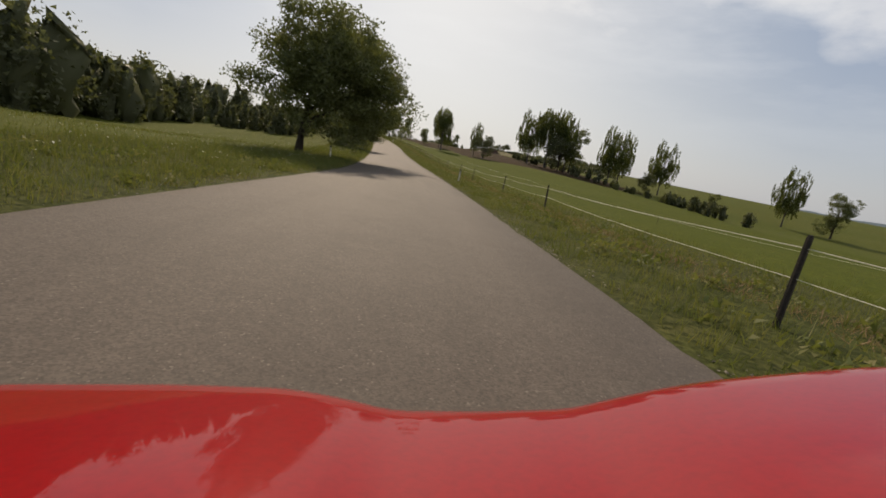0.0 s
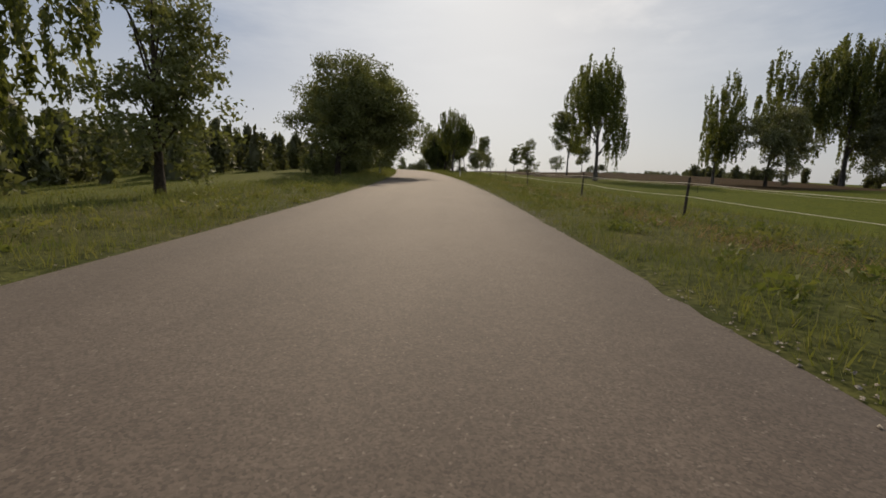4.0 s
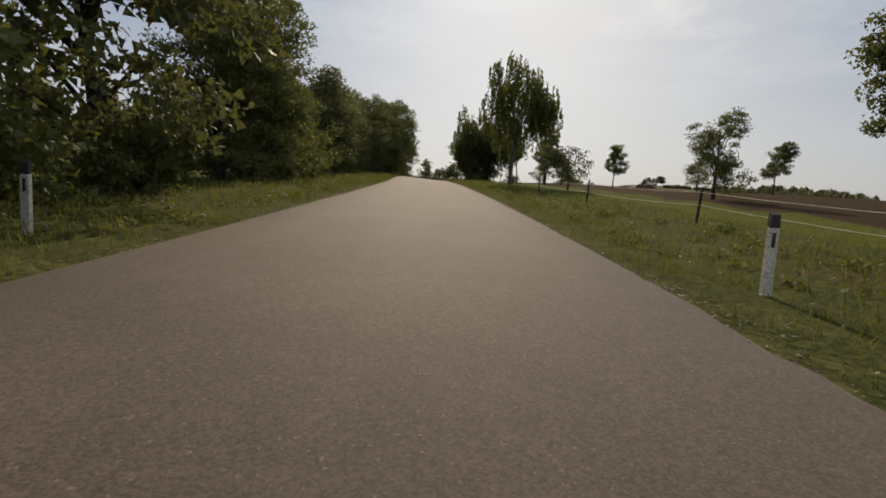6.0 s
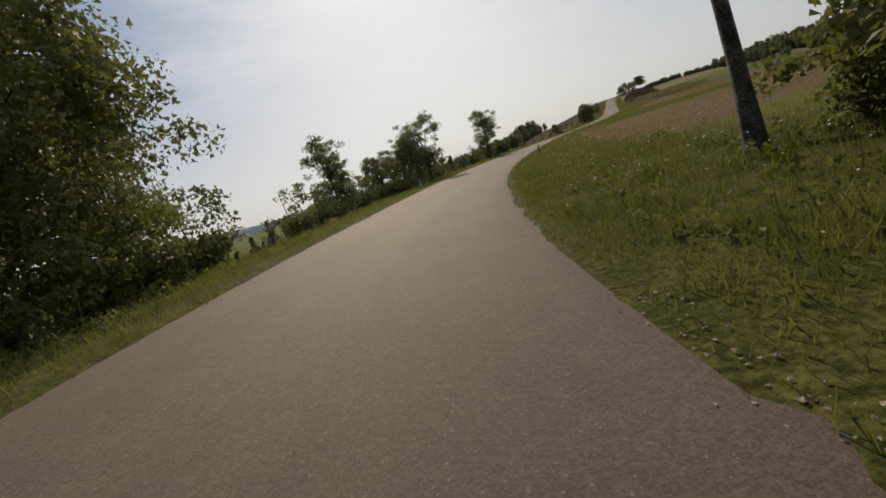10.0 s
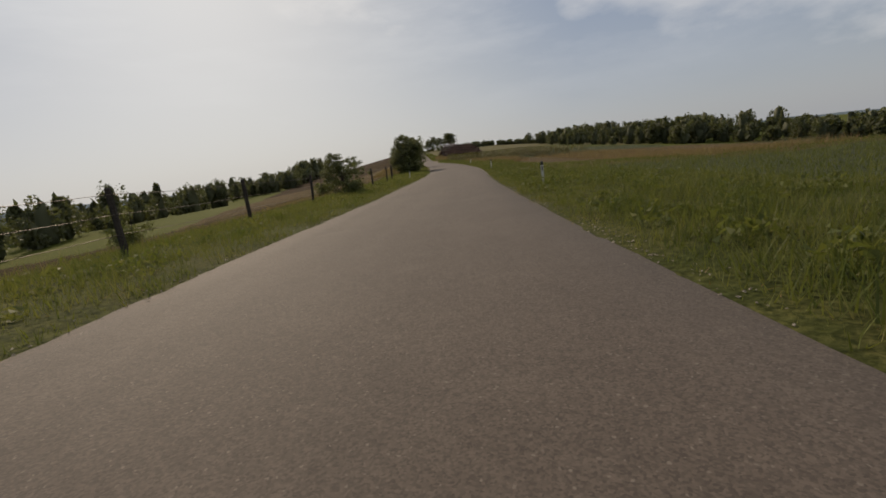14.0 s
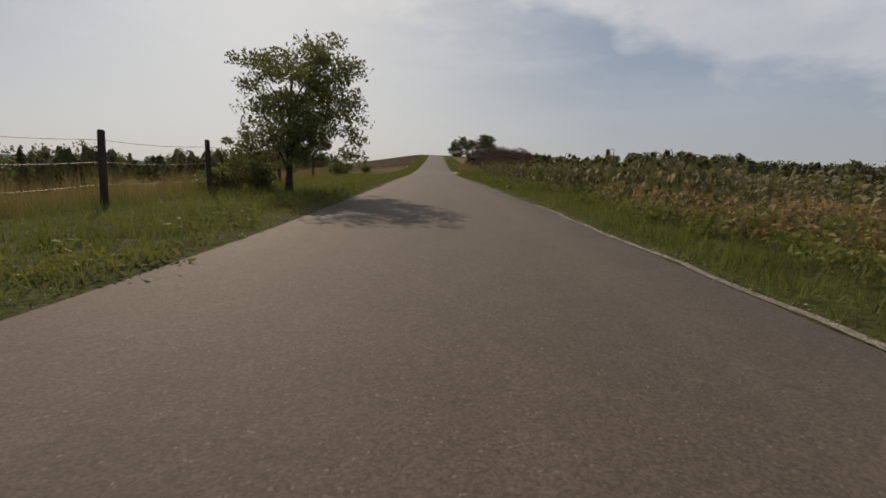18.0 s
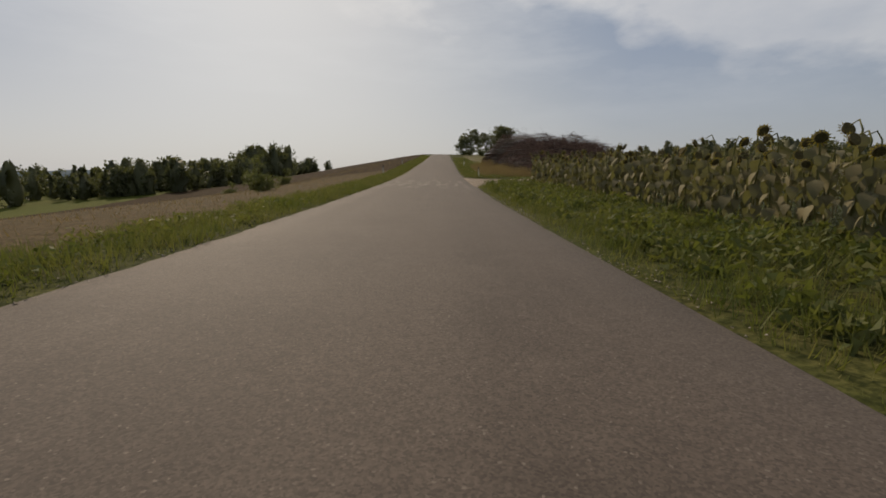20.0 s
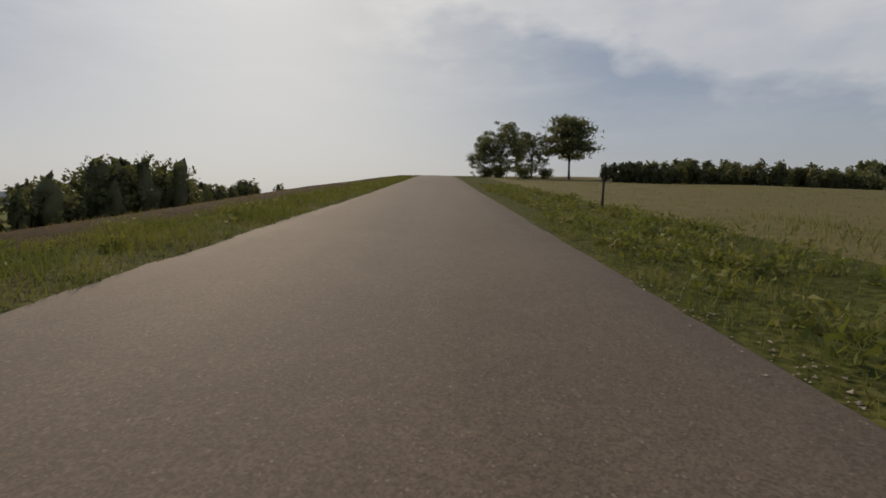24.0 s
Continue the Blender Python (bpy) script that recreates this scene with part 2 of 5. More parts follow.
BARK = patchy("bark", (0.1, 0.08, 0.06), (0.07, 0.055, 0.042), (0.035, 0.028, 0.022), 1.5, 9.0, bump=0.9, depth=0.03)
BIRCHBARK = patchy("birch_bark", (0.25, 0.23, 0.21), (0.17, 0.155, 0.14), (0.05, 0.045, 0.04), 1.2, 4.0, bump=0.4, depth=0.02)
POSTWOOD = patchy("weathered_post", (0.09, 0.075, 0.06), (0.06, 0.05, 0.042), (0.035, 0.03, 0.026), 3.0, 20.0, bump=0.6, depth=0.01)


# ---------------------------------------------------------------- the lie of the land
CENTRE = [
    (12.93, -129.55, -0.63),
    (2.11, -25.92, -0.95),
    (-0.60, -0.02, -1.08),
    (-3.31, 25.89, -1.53),
    (-7.42, 51.62, -1.53),
    (-12.01, 77.28, -1.09),
    (-17.01, 102.85, -0.04),
    (-23.33, 128.13, 1.10),
    (-30.99, 153.04, 2.29),
    (-39.62, 177.63, 3.29),
    (-46.22, 202.80, 3.62),
    (-46.89, 228.81, 3.74),
    (-42.88, 254.55, 4.04),
    (-35.57, 279.54, 4.29),
    (-26.30, 303.89, 4.46),
    (-16.65, 328.10, 4.97),
    (-8.66, 352.89, 5.69),
    (-2.17, 378.13, 6.57),
    (3.98, 403.45, 7.35),
    (10.23, 428.75, 8.60),
    (16.68, 454.00, 10.60),
    (23.13, 479.25, 12.60),
    (29.58, 504.50, 14.70),
    (36.03, 529.75, 16.60),
    (42.48, 555.00, 17.80),
    (55.38, 605.50, 18.40),
    (81.19, 706.50, 16.60),
]
LEFT_S = [-150, 0, 60, 140, 165, 185, 215, 240, 285, 315, 330, 352, 359, 372, 385, 405, 455, 472, 640]
LEFT_U = [2.9, 2.85, 3.0, 2.9, 2.6, 2.25, 2.45, 2.7, 2.25, 2.7, 2.9, 2.8, 3.15, 2.75, 2.6, 2.6, 2.5, 2.25, 2.3]
HALF = 2.95                                   # half the road's width


def glide(rows, steps):
    """A smooth line through the rows (Catmull-Rom)."""
    p = np.array(rows, float)
    p = np.vstack([2 * p[0] - p[1], p, 2 * p[-1] - p[-2]])
    out = []
    for i in range(1, len(p) - 2):
        u = np.linspace(0, 1, steps, endpoint=False)[:, None]
        a, b, c, d = p[i - 1], p[i], p[i + 1], p[i + 2]
        out.append(b + 0.5 * u * (c - a + u * (2 * a - 5 * b + 4 * c - d + u * (3 * (b - c) + d - a))))
    return np.vstack(out + [p[-2:-1]])


LINE = glide(CENTRE, 24)
STEP = np.r_[0, np.cumsum(np.hypot(*np.diff(LINE[:, :2], axis=0).T))]
STEP -= STEP[2 * 24]                          # metres along the road; 0 where the ride starts
WAY = np.gradient(LINE[:, :2], axis=0)
WAY /= np.linalg.norm(WAY, axis=1)[:, None]


def on_road(s, u=0.0):
    """x, y and the road's height at s metres along and u metres to the right of the middle."""
    s, u = np.asarray(s, float), np.asarray(u, float)
    x, y, z = (np.interp(s, STEP, LINE[:, k]) for k in range(3))
    dx, dy = np.interp(s, STEP, WAY[:, 0]), np.interp(s, STEP, WAY[:, 1])
    n = np.hypot(dx, dy)
    return x + u * dy / n, y - u * dx / n, z


# pale dust that the field track's traffic has left on the asphalt
dust_spot, dust_far, dust_in = on_road(427.0, 0.6), an.new("ShaderNodeVectorMath"), an.new("ShaderNodeMapRange")
dust_far.operation = "DISTANCE"
dust_far.inputs[1].default_value = tuple(float(v) for v in dust_spot)
al.new(a_where.outputs["Position"], dust_far.inputs[0])
dust_in.inputs["From Min"].default_value, dust_in.inputs["From Max"].default_value = 7.0, 1.5
al.new(dust_far.outputs["Value"], dust_in.inputs["Value"])
dust_map, dust_noise, dust_cut, dust_fac = an.new("ShaderNodeMapping"), an.new("ShaderNodeTexNoise"), an.new("ShaderNodeMapRange"), an.new("ShaderNodeMath")
dust_map.inputs["Scale"].default_value = (2.6, 0.3, 1)
al.new(a_uv.outputs["UV"], dust_map.inputs["Vector"])
al.new(dust_map.outputs["Vector"], dust_noise.inputs["Vector"])
dust_noise.inputs["Scale"].default_value, dust_noise.inputs["Detail"].default_value, dust_noise.inputs["Roughness"].default_value = 1.4, 7.0, 0.65
dust_cut.inputs["From Min"].default_value, dust_cut.inputs["From Max"].default_value = 0.5, 0.76
al.new(dust_noise.outputs["Fac"], dust_cut.inputs["Value"])
dust_fac.operation = "MULTIPLY"
al.new(dust_cut.outputs["Result"], dust_fac.inputs[0])
al.new(dust_in.outputs["Result"], dust_fac.inputs[1])
al.new(mix(an, al, dust_fac.outputs["Value"], ab.inputs["Base Color"].links[0].from_socket, (0.25, 0.22, 0.185)), ab.inputs["Base Color"])


# how the land falls away from the road: stations, slope, and reach, on each side
LAND_S = [-200, 0, 30, 60, 100, 125, 170, 205, 240, 280, 330, 360, 400, 425, 450, 480, 560, 800]
LAND_L = [0.02, 0.01, -0.02, -0.09, -0.08, -0.03, 0.0, -0.06, -0.13, -0.12, -0.07, -0.06, -0.07, -0.11, -0.14, -0.145, -0.13, -0.05]
LAND_R = [-0.02, -0.02, -0.02, -0.01, 0.01, 0.025, 0.03, 0.055, 0.03, -0.02, -0.05, -0.06, -0.015, 0.01, 0.01, 0.0, 0.0, 0.0]


def cross(s, u):
    """Height above the road's middle, u metres to its right."""
    slope = np.where(u < 0, np.interp(s, LAND_S, LAND_L), np.interp(s, LAND_S, LAND_R))
    away = np.maximum(np.abs(u) - HALF, 0)
    past = np.maximum(away - 2.5, 0)
    bank = np.interp(s, [170, 195, 245, 285, 320, 335, 375, 395], [0, 0.085, 0.085, 0.02, 0, -0.015, -0.015, 0])
    lift = -bank * np.clip(u, -HALF - 0.4, HALF + 0.4) * np.exp(-away / 12)
    return lift + slope * 70 * (1 - np.exp(-past / 70)) - 0.05 * np.minimum(away, 1.0) * np.exp(-away / 5)


def land(x, y):
    """Height of the ground at x, y (arrays), and the station and offset of each place."""
    x, y = np.ravel(np.asarray(x, float)), np.ravel(np.asarray(y, float))
    z, ss, uu = np.zeros(len(x)), np.zeros(len(x)), np.zeros(len(x))
    lx, ly, lz, wx, wy = LINE[::3, 0], LINE[::3, 1], LINE[::3, 2], WAY[::3, 0], WAY[::3, 1]
    ls = STEP[::3]
    for k in range(0, len(x), 20000):
        px, py = x[k:k + 20000, None], y[k:k + 20000, None]
        dx, dy = px - lx, py - ly
        d = np.hypot(dx, dy)
        i = d.argmin(1)
        r = np.arange(len(i))
        along = dx[r, i] * wx[i] + dy[r, i] * wy[i]
        s, u = ls[i] + along, dx[r, i] * wy[i] - dy[r, i] * wx[i]
        near = np.interp(s, STEP, LINE[:, 2]) + cross(s, u)
        w = np.exp(-(d - d.min(1)[:, None]) / (4 + 0.25 * d.min(1)[:, None]))
        side = np.where(dx * wy - dy * wx > 0, 1.0, -1.0)
        soft = ((lz + cross(ls[None], side * d)) * w).sum(1) / w.sum(1)
        t = np.clip((np.abs(u) - 12) / 30, 0, 1)
        z[k:k + 20000] = near * (1 - t) + soft * t
        ss[k:k + 20000], uu[k:k + 20000] = s, u
    # the valley on one side, the shallow dip beyond the crops on the other
    low, far_low = np.clip((-uu - 12) / 130, 0, 1), np.clip((uu - 30) / 75, 0, 1)
    z -= low * (2 - low) * np.interp(ss, [200, 250, 290, 350, 400, 450, 560, 660], [0, 8, 13, 5, 2, 5, 4, 3])
    z -= far_low * far_low * (3 - 2 * far_low) * np.interp(ss, [-60, 20, 100, 150, 205, 250, 300, 350, 460, 560, 640], [4, 5, 4, 1, 0, 4, 5, 5, 5, 3, 0])
    rough = np.clip((np.abs(uu) - 6) / 20, 0, 1)
    z += rough * (0.18 * np.sin(x * 0.11 + 1.3 * np.sin(y * 0.05)) + 0.14 * np.sin(y * 0.13 + x * 0.04))
    return z, ss, uu


def place(s, u):
    """A spot on the ground, by station and offset."""
    x, y, _ = on_road(s, u)
    return float(x), float(y), float(land([x], [y])[0][0])


def mesh_of(name, verts, faces, smooth=False, mats=()):
    me = bpy.data.meshes.new(name)
    me.from_pydata([tuple(map(float, v)) for v in verts], [], [tuple(f) for f in faces])
    for m in mats:
        me.materials.append(m)
    if smooth:
        me.polygons.foreach_set("use_smooth", [True] * len(me.polygons))
    me.update()
    return me


def grid_faces(rows, cols):
    a = np.arange(rows * cols).reshape(rows, cols)
    return np.stack([a[:-1, :-1], a[:-1, 1:], a[1:, 1:], a[1:, :-1]], -1).reshape(-1, 4).tolist()


def graded(low, high, step, far):
    out, d, v = [], step, high
    up = []
    while v < far:
        d *= 1.22
        v += d
        up.append(v)
    d, v, down = step, low, []
    while v > -far:
        d *= 1.22
        v -= d
        down.append(v)
    return np.array(down[::-1] + list(np.arange(low, high + 0.01, step)) + up)


# what grows where: slot, stations from and to, offsets from and to
FIELDS = [(6, -60, 200, 7, 60), (3, 112, 135, 22, 75), (3, 135, 205, 15, 75), (2, 222, 285, 7.2, 200), (2, 200, 222, 11, 200), (1, 262, 340, 8.8, 70), (5, 262, 400, 70, 85), (1, 262, 420, 85, 130),
          (3, 232, 352, -80, -9.5), (2, 322, 376, 6.5, 18), (4, 318, 378, 18, 34), (2, 318, 400, 34, 90),
          (2, 402, 450, -62, -4.3), (3, 450, 620, -62, -4.3), (4, 352, 402, -40, -9.5), (4, 438, 459, 5.5, 30), (5, 462, 600, 6, 120), (1, 376, 424, 6.5, 60)]


def build_ground():
    xs, ys = graded(-100, 110, 2.0, 4200), graded(-40, 570, 2.0, 4200)
    gx, gy = np.meshgrid(xs, ys)
    z, s, u = land(gx, gy)
    z = z - 0.3 * np.clip((8.5 - np.abs(u)) / 1.5, 0, 1)
    away = np.hypot(gx.ravel() - 0, gy.ravel() - 250)
    z -= np.clip((away - 900) / 2500, 0, 1) * 30
    me = mesh_of("ground", np.stack([gx.ravel(), gy.ravel(), z], 1), grid_faces(len(ys), len(xs)), True, [GROUND, CROP, TILLED, BROWN, STRAW, MOWN, PASTURE])
    g = lambda a: a.reshape(len(ys), len(xs))
    fs, fu = (0.25 * (g(a)[:-1, :-1] + g(a)[1:, :-1] + g(a)[:-1, 1:] + g(a)[1:, 1:]).ravel() for a in (s, u))
    slot = np.zeros(len(fs), np.int32)
    for k, s0, s1, u0, u1 in FIELDS:
        slot[(fs > s0) & (fs < s1) & (fu > u0) & (fu < u1)] = k
    me.polygons.foreach_set("material_index", slot)
    return tagged(new("ground", me), "rolling green meadow and pasture land", "ground", kind="structure")


build_ground()


def ribbon(name, s0, s1, offsets, height, mat, label, category, step=1.0):
    """A strip along the road; height(s, u) above the road's middle."""
    ss = np.arange(s0, s1 + step / 2, step)
    verts = []
    for u in offsets:
        uu = u(ss) if callable(u) else np.full(len(ss), float(u))
        x, y, z = on_road(ss, uu)
        verts.append(np.stack([x, y, z + height(ss, uu)], 1))
    v = np.stack(verts, 1).reshape(-1, 3)
    me = mesh_of(name, v, grid_faces(len(ss), len(offsets)), True, [mat])
    across = np.linspace(offsets[0] if not callable(offsets[0]) else -HALF, -(offsets[0] if not callable(offsets[0]) else -HALF), len(offsets))
    flat = np.stack([np.tile(across, len(ss)), np.repeat(ss, len(offsets))], 1)
    corner = np.zeros(len(me.loops), np.int32)
    me.loops.foreach_get("vertex_index", corner)
    me.uv_layers.new(name="UVMap").data.foreach_set("uv", flat[corner].astype(np.float32).ravel())
    ob = new(name, me)
    return tagged(ob, label, category, kind="structure")


def wobble(u, seed, size=0.09):
    return lambda s: (u(s) if callable(u) else u) + size * (0.3 * np.sin(s * 5.3 + 3 * seed) * np.sin(s * 0.7) + 0.25 * np.sin(s * 9.1 + seed) + np.sin(s * 0.9 + seed) * 0.4 + np.sin(s * 2.3 + 2 * seed) * 0.35 + np.sin(s * 0.31 + seed) * 0.5)


road_height = lambda s, u: cross(s, np.clip(u, -HALF, HALF)) + 0.02 - 0.012 * np.abs(u) + np.where((u > HALF + 0.25) | (u < -0.25 - np.interp(s, LEFT_S, LEFT_U)), -0.2, 0.0)
ribbon("road", -150, 640, [lambda s: -0.35 - np.interp(s, LEFT_S, LEFT_U), wobble(lambda s: -np.interp(s, LEFT_S, LEFT_U), 1.0), -1.8, -1.0, 0, 1.0, 2.0, wobble(HALF, 2.0), HALF + 0.35],
       road_height, ASPHALT, "narrow grey-brown asphalt country road with worn edges", "road", 0.3)


def turning(s, u):
    """Where the track opens the verge (1) and where not (0)."""
    out = np.maximum(u - 2.6, 0)
    track_in = (u > 0) & (s > 430.3 - 8.5 * np.exp(-out / 2.2)) & (s < 435.0 + 3.5 * np.exp(-out / 1.6))
    return np.where(track_in, 1.0, 0.0)


def verge_height(s, u):
    a = np.abs(u)
    return cross(s, u) - 0.02 + 0.05 * np.clip((a - np.where(u < 0, np.interp(s, LEFT_S, LEFT_U), HALF)) / 0.4, 0, 1) - 0.35 * np.clip((a - 9.3) / 1.2, 0, 1) - 0.1 * turning(s, u)


for side, label in ((-1, "verge_left"), (1, "verge_right")):
    us = [side * v for v in (HALF - 0.3, HALF + 0.1, HALF + 0.5, 4.1, 5.0, 5.6, 6.4, 7.5, 9, 9.6, 10.6)]
    if side < 0:
        us = us[:2:-1] + [(lambda more: lambda s: -more - np.interp(s, LEFT_S, LEFT_U))(more) for more in (0.5, 0.1, -0.3)]
    strip = ribbon(label, -150, 640, us, verge_height, VERGE, "rough grassy roadside verge", "verge")
    for m in (CROP, TILLED, BROWN, STRAW, MOWN, PASTURE):
        strip.data.materials.append(m)
    mids = [u(np.array(0.0)) if callable(u) else u for u in us]
    fs, fu = np.meshgrid(np.arange(-149.5, 640, 1.0), [(a + b) / 2 for a, b in zip(mids[:-1], mids[1:])], indexing="ij")
    slot = np.zeros(fs.size, np.int32)
    for k, s0, s1, u0, u1 in FIELDS:
        if k in (2, 3, 4, 5):
            slot[(fs.ravel() > s0) & (fs.ravel() < s1) & (fu.ravel() > u0) & (fu.ravel() < u1)] = k
    strip.data.polygons.foreach_set("material_index", slot)


# ---------------------------------------------------------------- trees
def fast_mesh(name, verts, polys, mat, smooth=False):
    """A mesh from arrays; polys all have the same number of corners."""
    verts, polys = np.asarray(verts, np.float32), np.asarray(polys, np.int32)
    me = bpy.data.meshes.new(name)
    me.vertices.add(len(verts))
    me.vertices.foreach_set("co", verts.ravel())
    n, k = polys.shape
    me.loops.add(n * k)
    me.loops.foreach_set("vertex_index", polys.ravel())
    me.polygons.add(n)
    me.polygons.foreach_set("loop_start", np.arange(n, dtype=np.int32) * k)
    if smooth:
        me.polygons.foreach_set("use_smooth", np.ones(n, bool))
    me.materials.append(mat)
    me.update(calc_edges=True)
    return me


def tube(points, radii, sides=7):
    """Verts and quads of a tapering tube through the points."""
    p, verts = np.array(points, float), []
    for i in range(len(p)):
        t = p[min(i + 1, len(p) - 1)] - p[max(i - 1, 0)]
        t /= np.linalg.norm(t) + 1e-9
        a = np.cross(t, (0.31, 0.95, 0.1) if abs(t[2]) > 0.6 else (0, 0, 1.0))
        a /= np.linalg.norm(a)
        b = np.cross(t, a)
        for k in range(sides):
            w = 2 * math.pi * k / sides
            verts.append(p[i] + radii[i] * (a * math.cos(w) + b * math.sin(w)))
    quads = [(i * sides + k, i * sides + (k + 1) % sides, (i + 1) * sides + (k + 1) % sides, (i + 1) * sides + k)
             for i in range(len(p) - 1) for k in range(sides)]
    return np.array(verts), np.array(quads)


def joined(pieces):
    verts, polys, n = [], [], 0
    for v, q in pieces:
        verts.append(v)
        polys.append(np.asarray(q) + n)
        n += len(v)
    return np.vstack(verts), np.vstack(polys)


def leaves(rng, centres, spread, size, droop=0.0, aspect=1.7):
    """Blades scattered round the centres, in a ball: small pointed blades that face every way."""
    n = len(centres)
    ball = rng.normal(0, 1, (n, 3))
    ball *= rng.uniform(0, 1, (n, 1)) ** 0.45 / np.linalg.norm(ball, axis=1)[:, None]
    c = centres + ball * np.asarray(spread)
    a = rng.normal(0, 1, (n, 3))
    a[:, 2] -= droop
    a /= np.linalg.norm(a, axis=1)[:, None]
    b = np.cross(a, rng.normal(0, 1, (n, 3)))
    b /= np.linalg.norm(b, axis=1)[:, None]
    s = size * rng.uniform(0.6, 1.35, (n, 1))
    v = np.stack([c - b * s * 0.5 - a * s * aspect * 0.4, c + b * s * 0.5 - a * s * aspect * 0.3, c + a * s * aspect * 0.6], 1).reshape(-1, 3)
    return v, np.arange(3 * n).reshape(n, 3)


def shell(rng, n, centre, radius, height, lumps, inner=0.35):
    """Points in an uneven crown: a union of lumps, denser towards its outside."""
    hubs = []
    for _ in range(lumps):
        w, h = rng.uniform(0, 2 * math.pi), rng.uniform(-0.8, 0.85)
        r = math.sqrt(max(0.05, 1 - h * h)) * rng.uniform(0.3, 0.78)
        hubs.append((centre[0] + radius * r * math.cos(w), centre[1] + radius * r * math.sin(w), centre[2] + height * 0.5 * h * 0.85))
    hubs = np.array(hubs)
    which = rng.integers(0, lumps, n)
    d = rng.normal(0, 1, (n, 3))
    d /= np.linalg.norm(d, axis=1)[:, None]
    r = rng.uniform(inner, 1, (n, 1)) ** 0.5 * rng.uniform(0.75, 1.1, (lumps, 1))[which]
    return hubs[which] + d * r * np.array([radius * 0.42, radius * 0.42, height * 0.24]), hubs


def tree(name, label, height, radius, clear, girth, leaf, bark, seed, clumps=240, each=26, size=0.2, lumps=13, style="round", shift=(0.0, 0.0)):
    """An Empty with a trunk (with its limbs) and a crown of single leaves."""
    rng = np.random.default_rng(seed)
    top = height * 0.86
    lean = rng.normal(0, 0.03 * height, 2) + np.array(shift)
    spine = [(lean[0] * f * f, lean[1] * f * f + 0.04 * math.sin(7 * f), top * f) for f in np.linspace(0, 1, 8)]
    pieces = [tube(spine, [girth * (1.35 if i == 0 else 1) * (1 - 0.85 * i / 7) for i in range(8)])]
    mid = (lean[0] * 0.5 + shift[0] * 0.5, lean[1] * 0.5 + shift[1] * 0.5, clear + (height - clear) * 0.5)
    points, hubs = shell(rng, clumps, mid, radius, height - clear, lumps)
    if style == "weeping":
        points[:, 2] = clear + (points[:, 2] - clear) * 0.9 + 0.1 * height
    for h in hubs:
        f = min(0.85, max(0.12, (h[2] / top) * rng.uniform(0.45, 0.75)))
        b = np.array([lean[0] * f * f, lean[1] * f * f, top * f])
        bend = b + (h - b) * 0.5 + np.array([0, 0, 0.12 * np.linalg.norm(h - b)])
        g = girth * (1 - 0.8 * f)
        pieces.append(tube([b, b + (bend - b) * 0.5, bend, h], [g * 0.5, g * 0.4, g * 0.28, g * 0.1], 5))
    v, q = joined(pieces)
    thing = tagged(new(name), label, "tree")
    part("trunk", fast_mesh("trunk", v, q, bark, True), thing)
    if style == "weeping":
        hang, base = [], points
        for p in base:
            long = rng.uniform(0.8, 2.6) * height / 13
            f = np.linspace(0, 1, each)[:, None]
            sway = rng.normal(0, 0.1, 3)
            hang.append(p + f * np.array([sway[0], sway[1], -long]) + np.hstack([0.25 * np.sin(2 * f) * sway[:1], 0 * f, 0 * f]))
        v, q = leaves(rng, np.vstack(hang), 0.16, size, 2.5)
    elif style == "pine":
        pads = []
        for k in range(15):
            f, w = 0.42 + 0.56 * (k / 14), 2.4 * k
            reach = radius * (0.95 - 0.55 * (k / 14) ** 2) * rng.uniform(0.45, 1.0)
            c = np.array([lean[0] * f * f + reach * math.cos(w), lean[1] * f * f + reach * math.sin(w), height * f])
            pads.append(c + rng.normal(0, 1, (clumps * each // 15, 3)) * np.array([0.3, 0.3, 0.07]) * radius)
        v, q = leaves(rng, np.vstack(pads), 0.1, size, -0.4, 3.5)
    else:
        wide = (0.3 + 0.42 * radius / 4) * rng.uniform(0.65, 1.35, len(points))
        v, q = leaves(rng, np.repeat(points, each, 0), np.repeat(wide, each)[:, None] * np.array([1.0, 1.0, 0.62]), size, 0.5, 1.3)
    part("crown", fast_mesh("crown", v, q, leaf), thing)
    return thing


def part(name, me, parent, label=""):
    ob = new(name, me)
    ob.parent = parent
    return tagged(ob, label)


def moved(thing, s, u, size=1.0, turn=0.0, lean=(0, 0), sink=0.05):
    """Sets a thing on the ground at its station."""
    x, y, z = place(s, u)
    return pose(x, y, z - sink, lean[0], lean[1], turn) @ Matrix.Scale(size, 4)


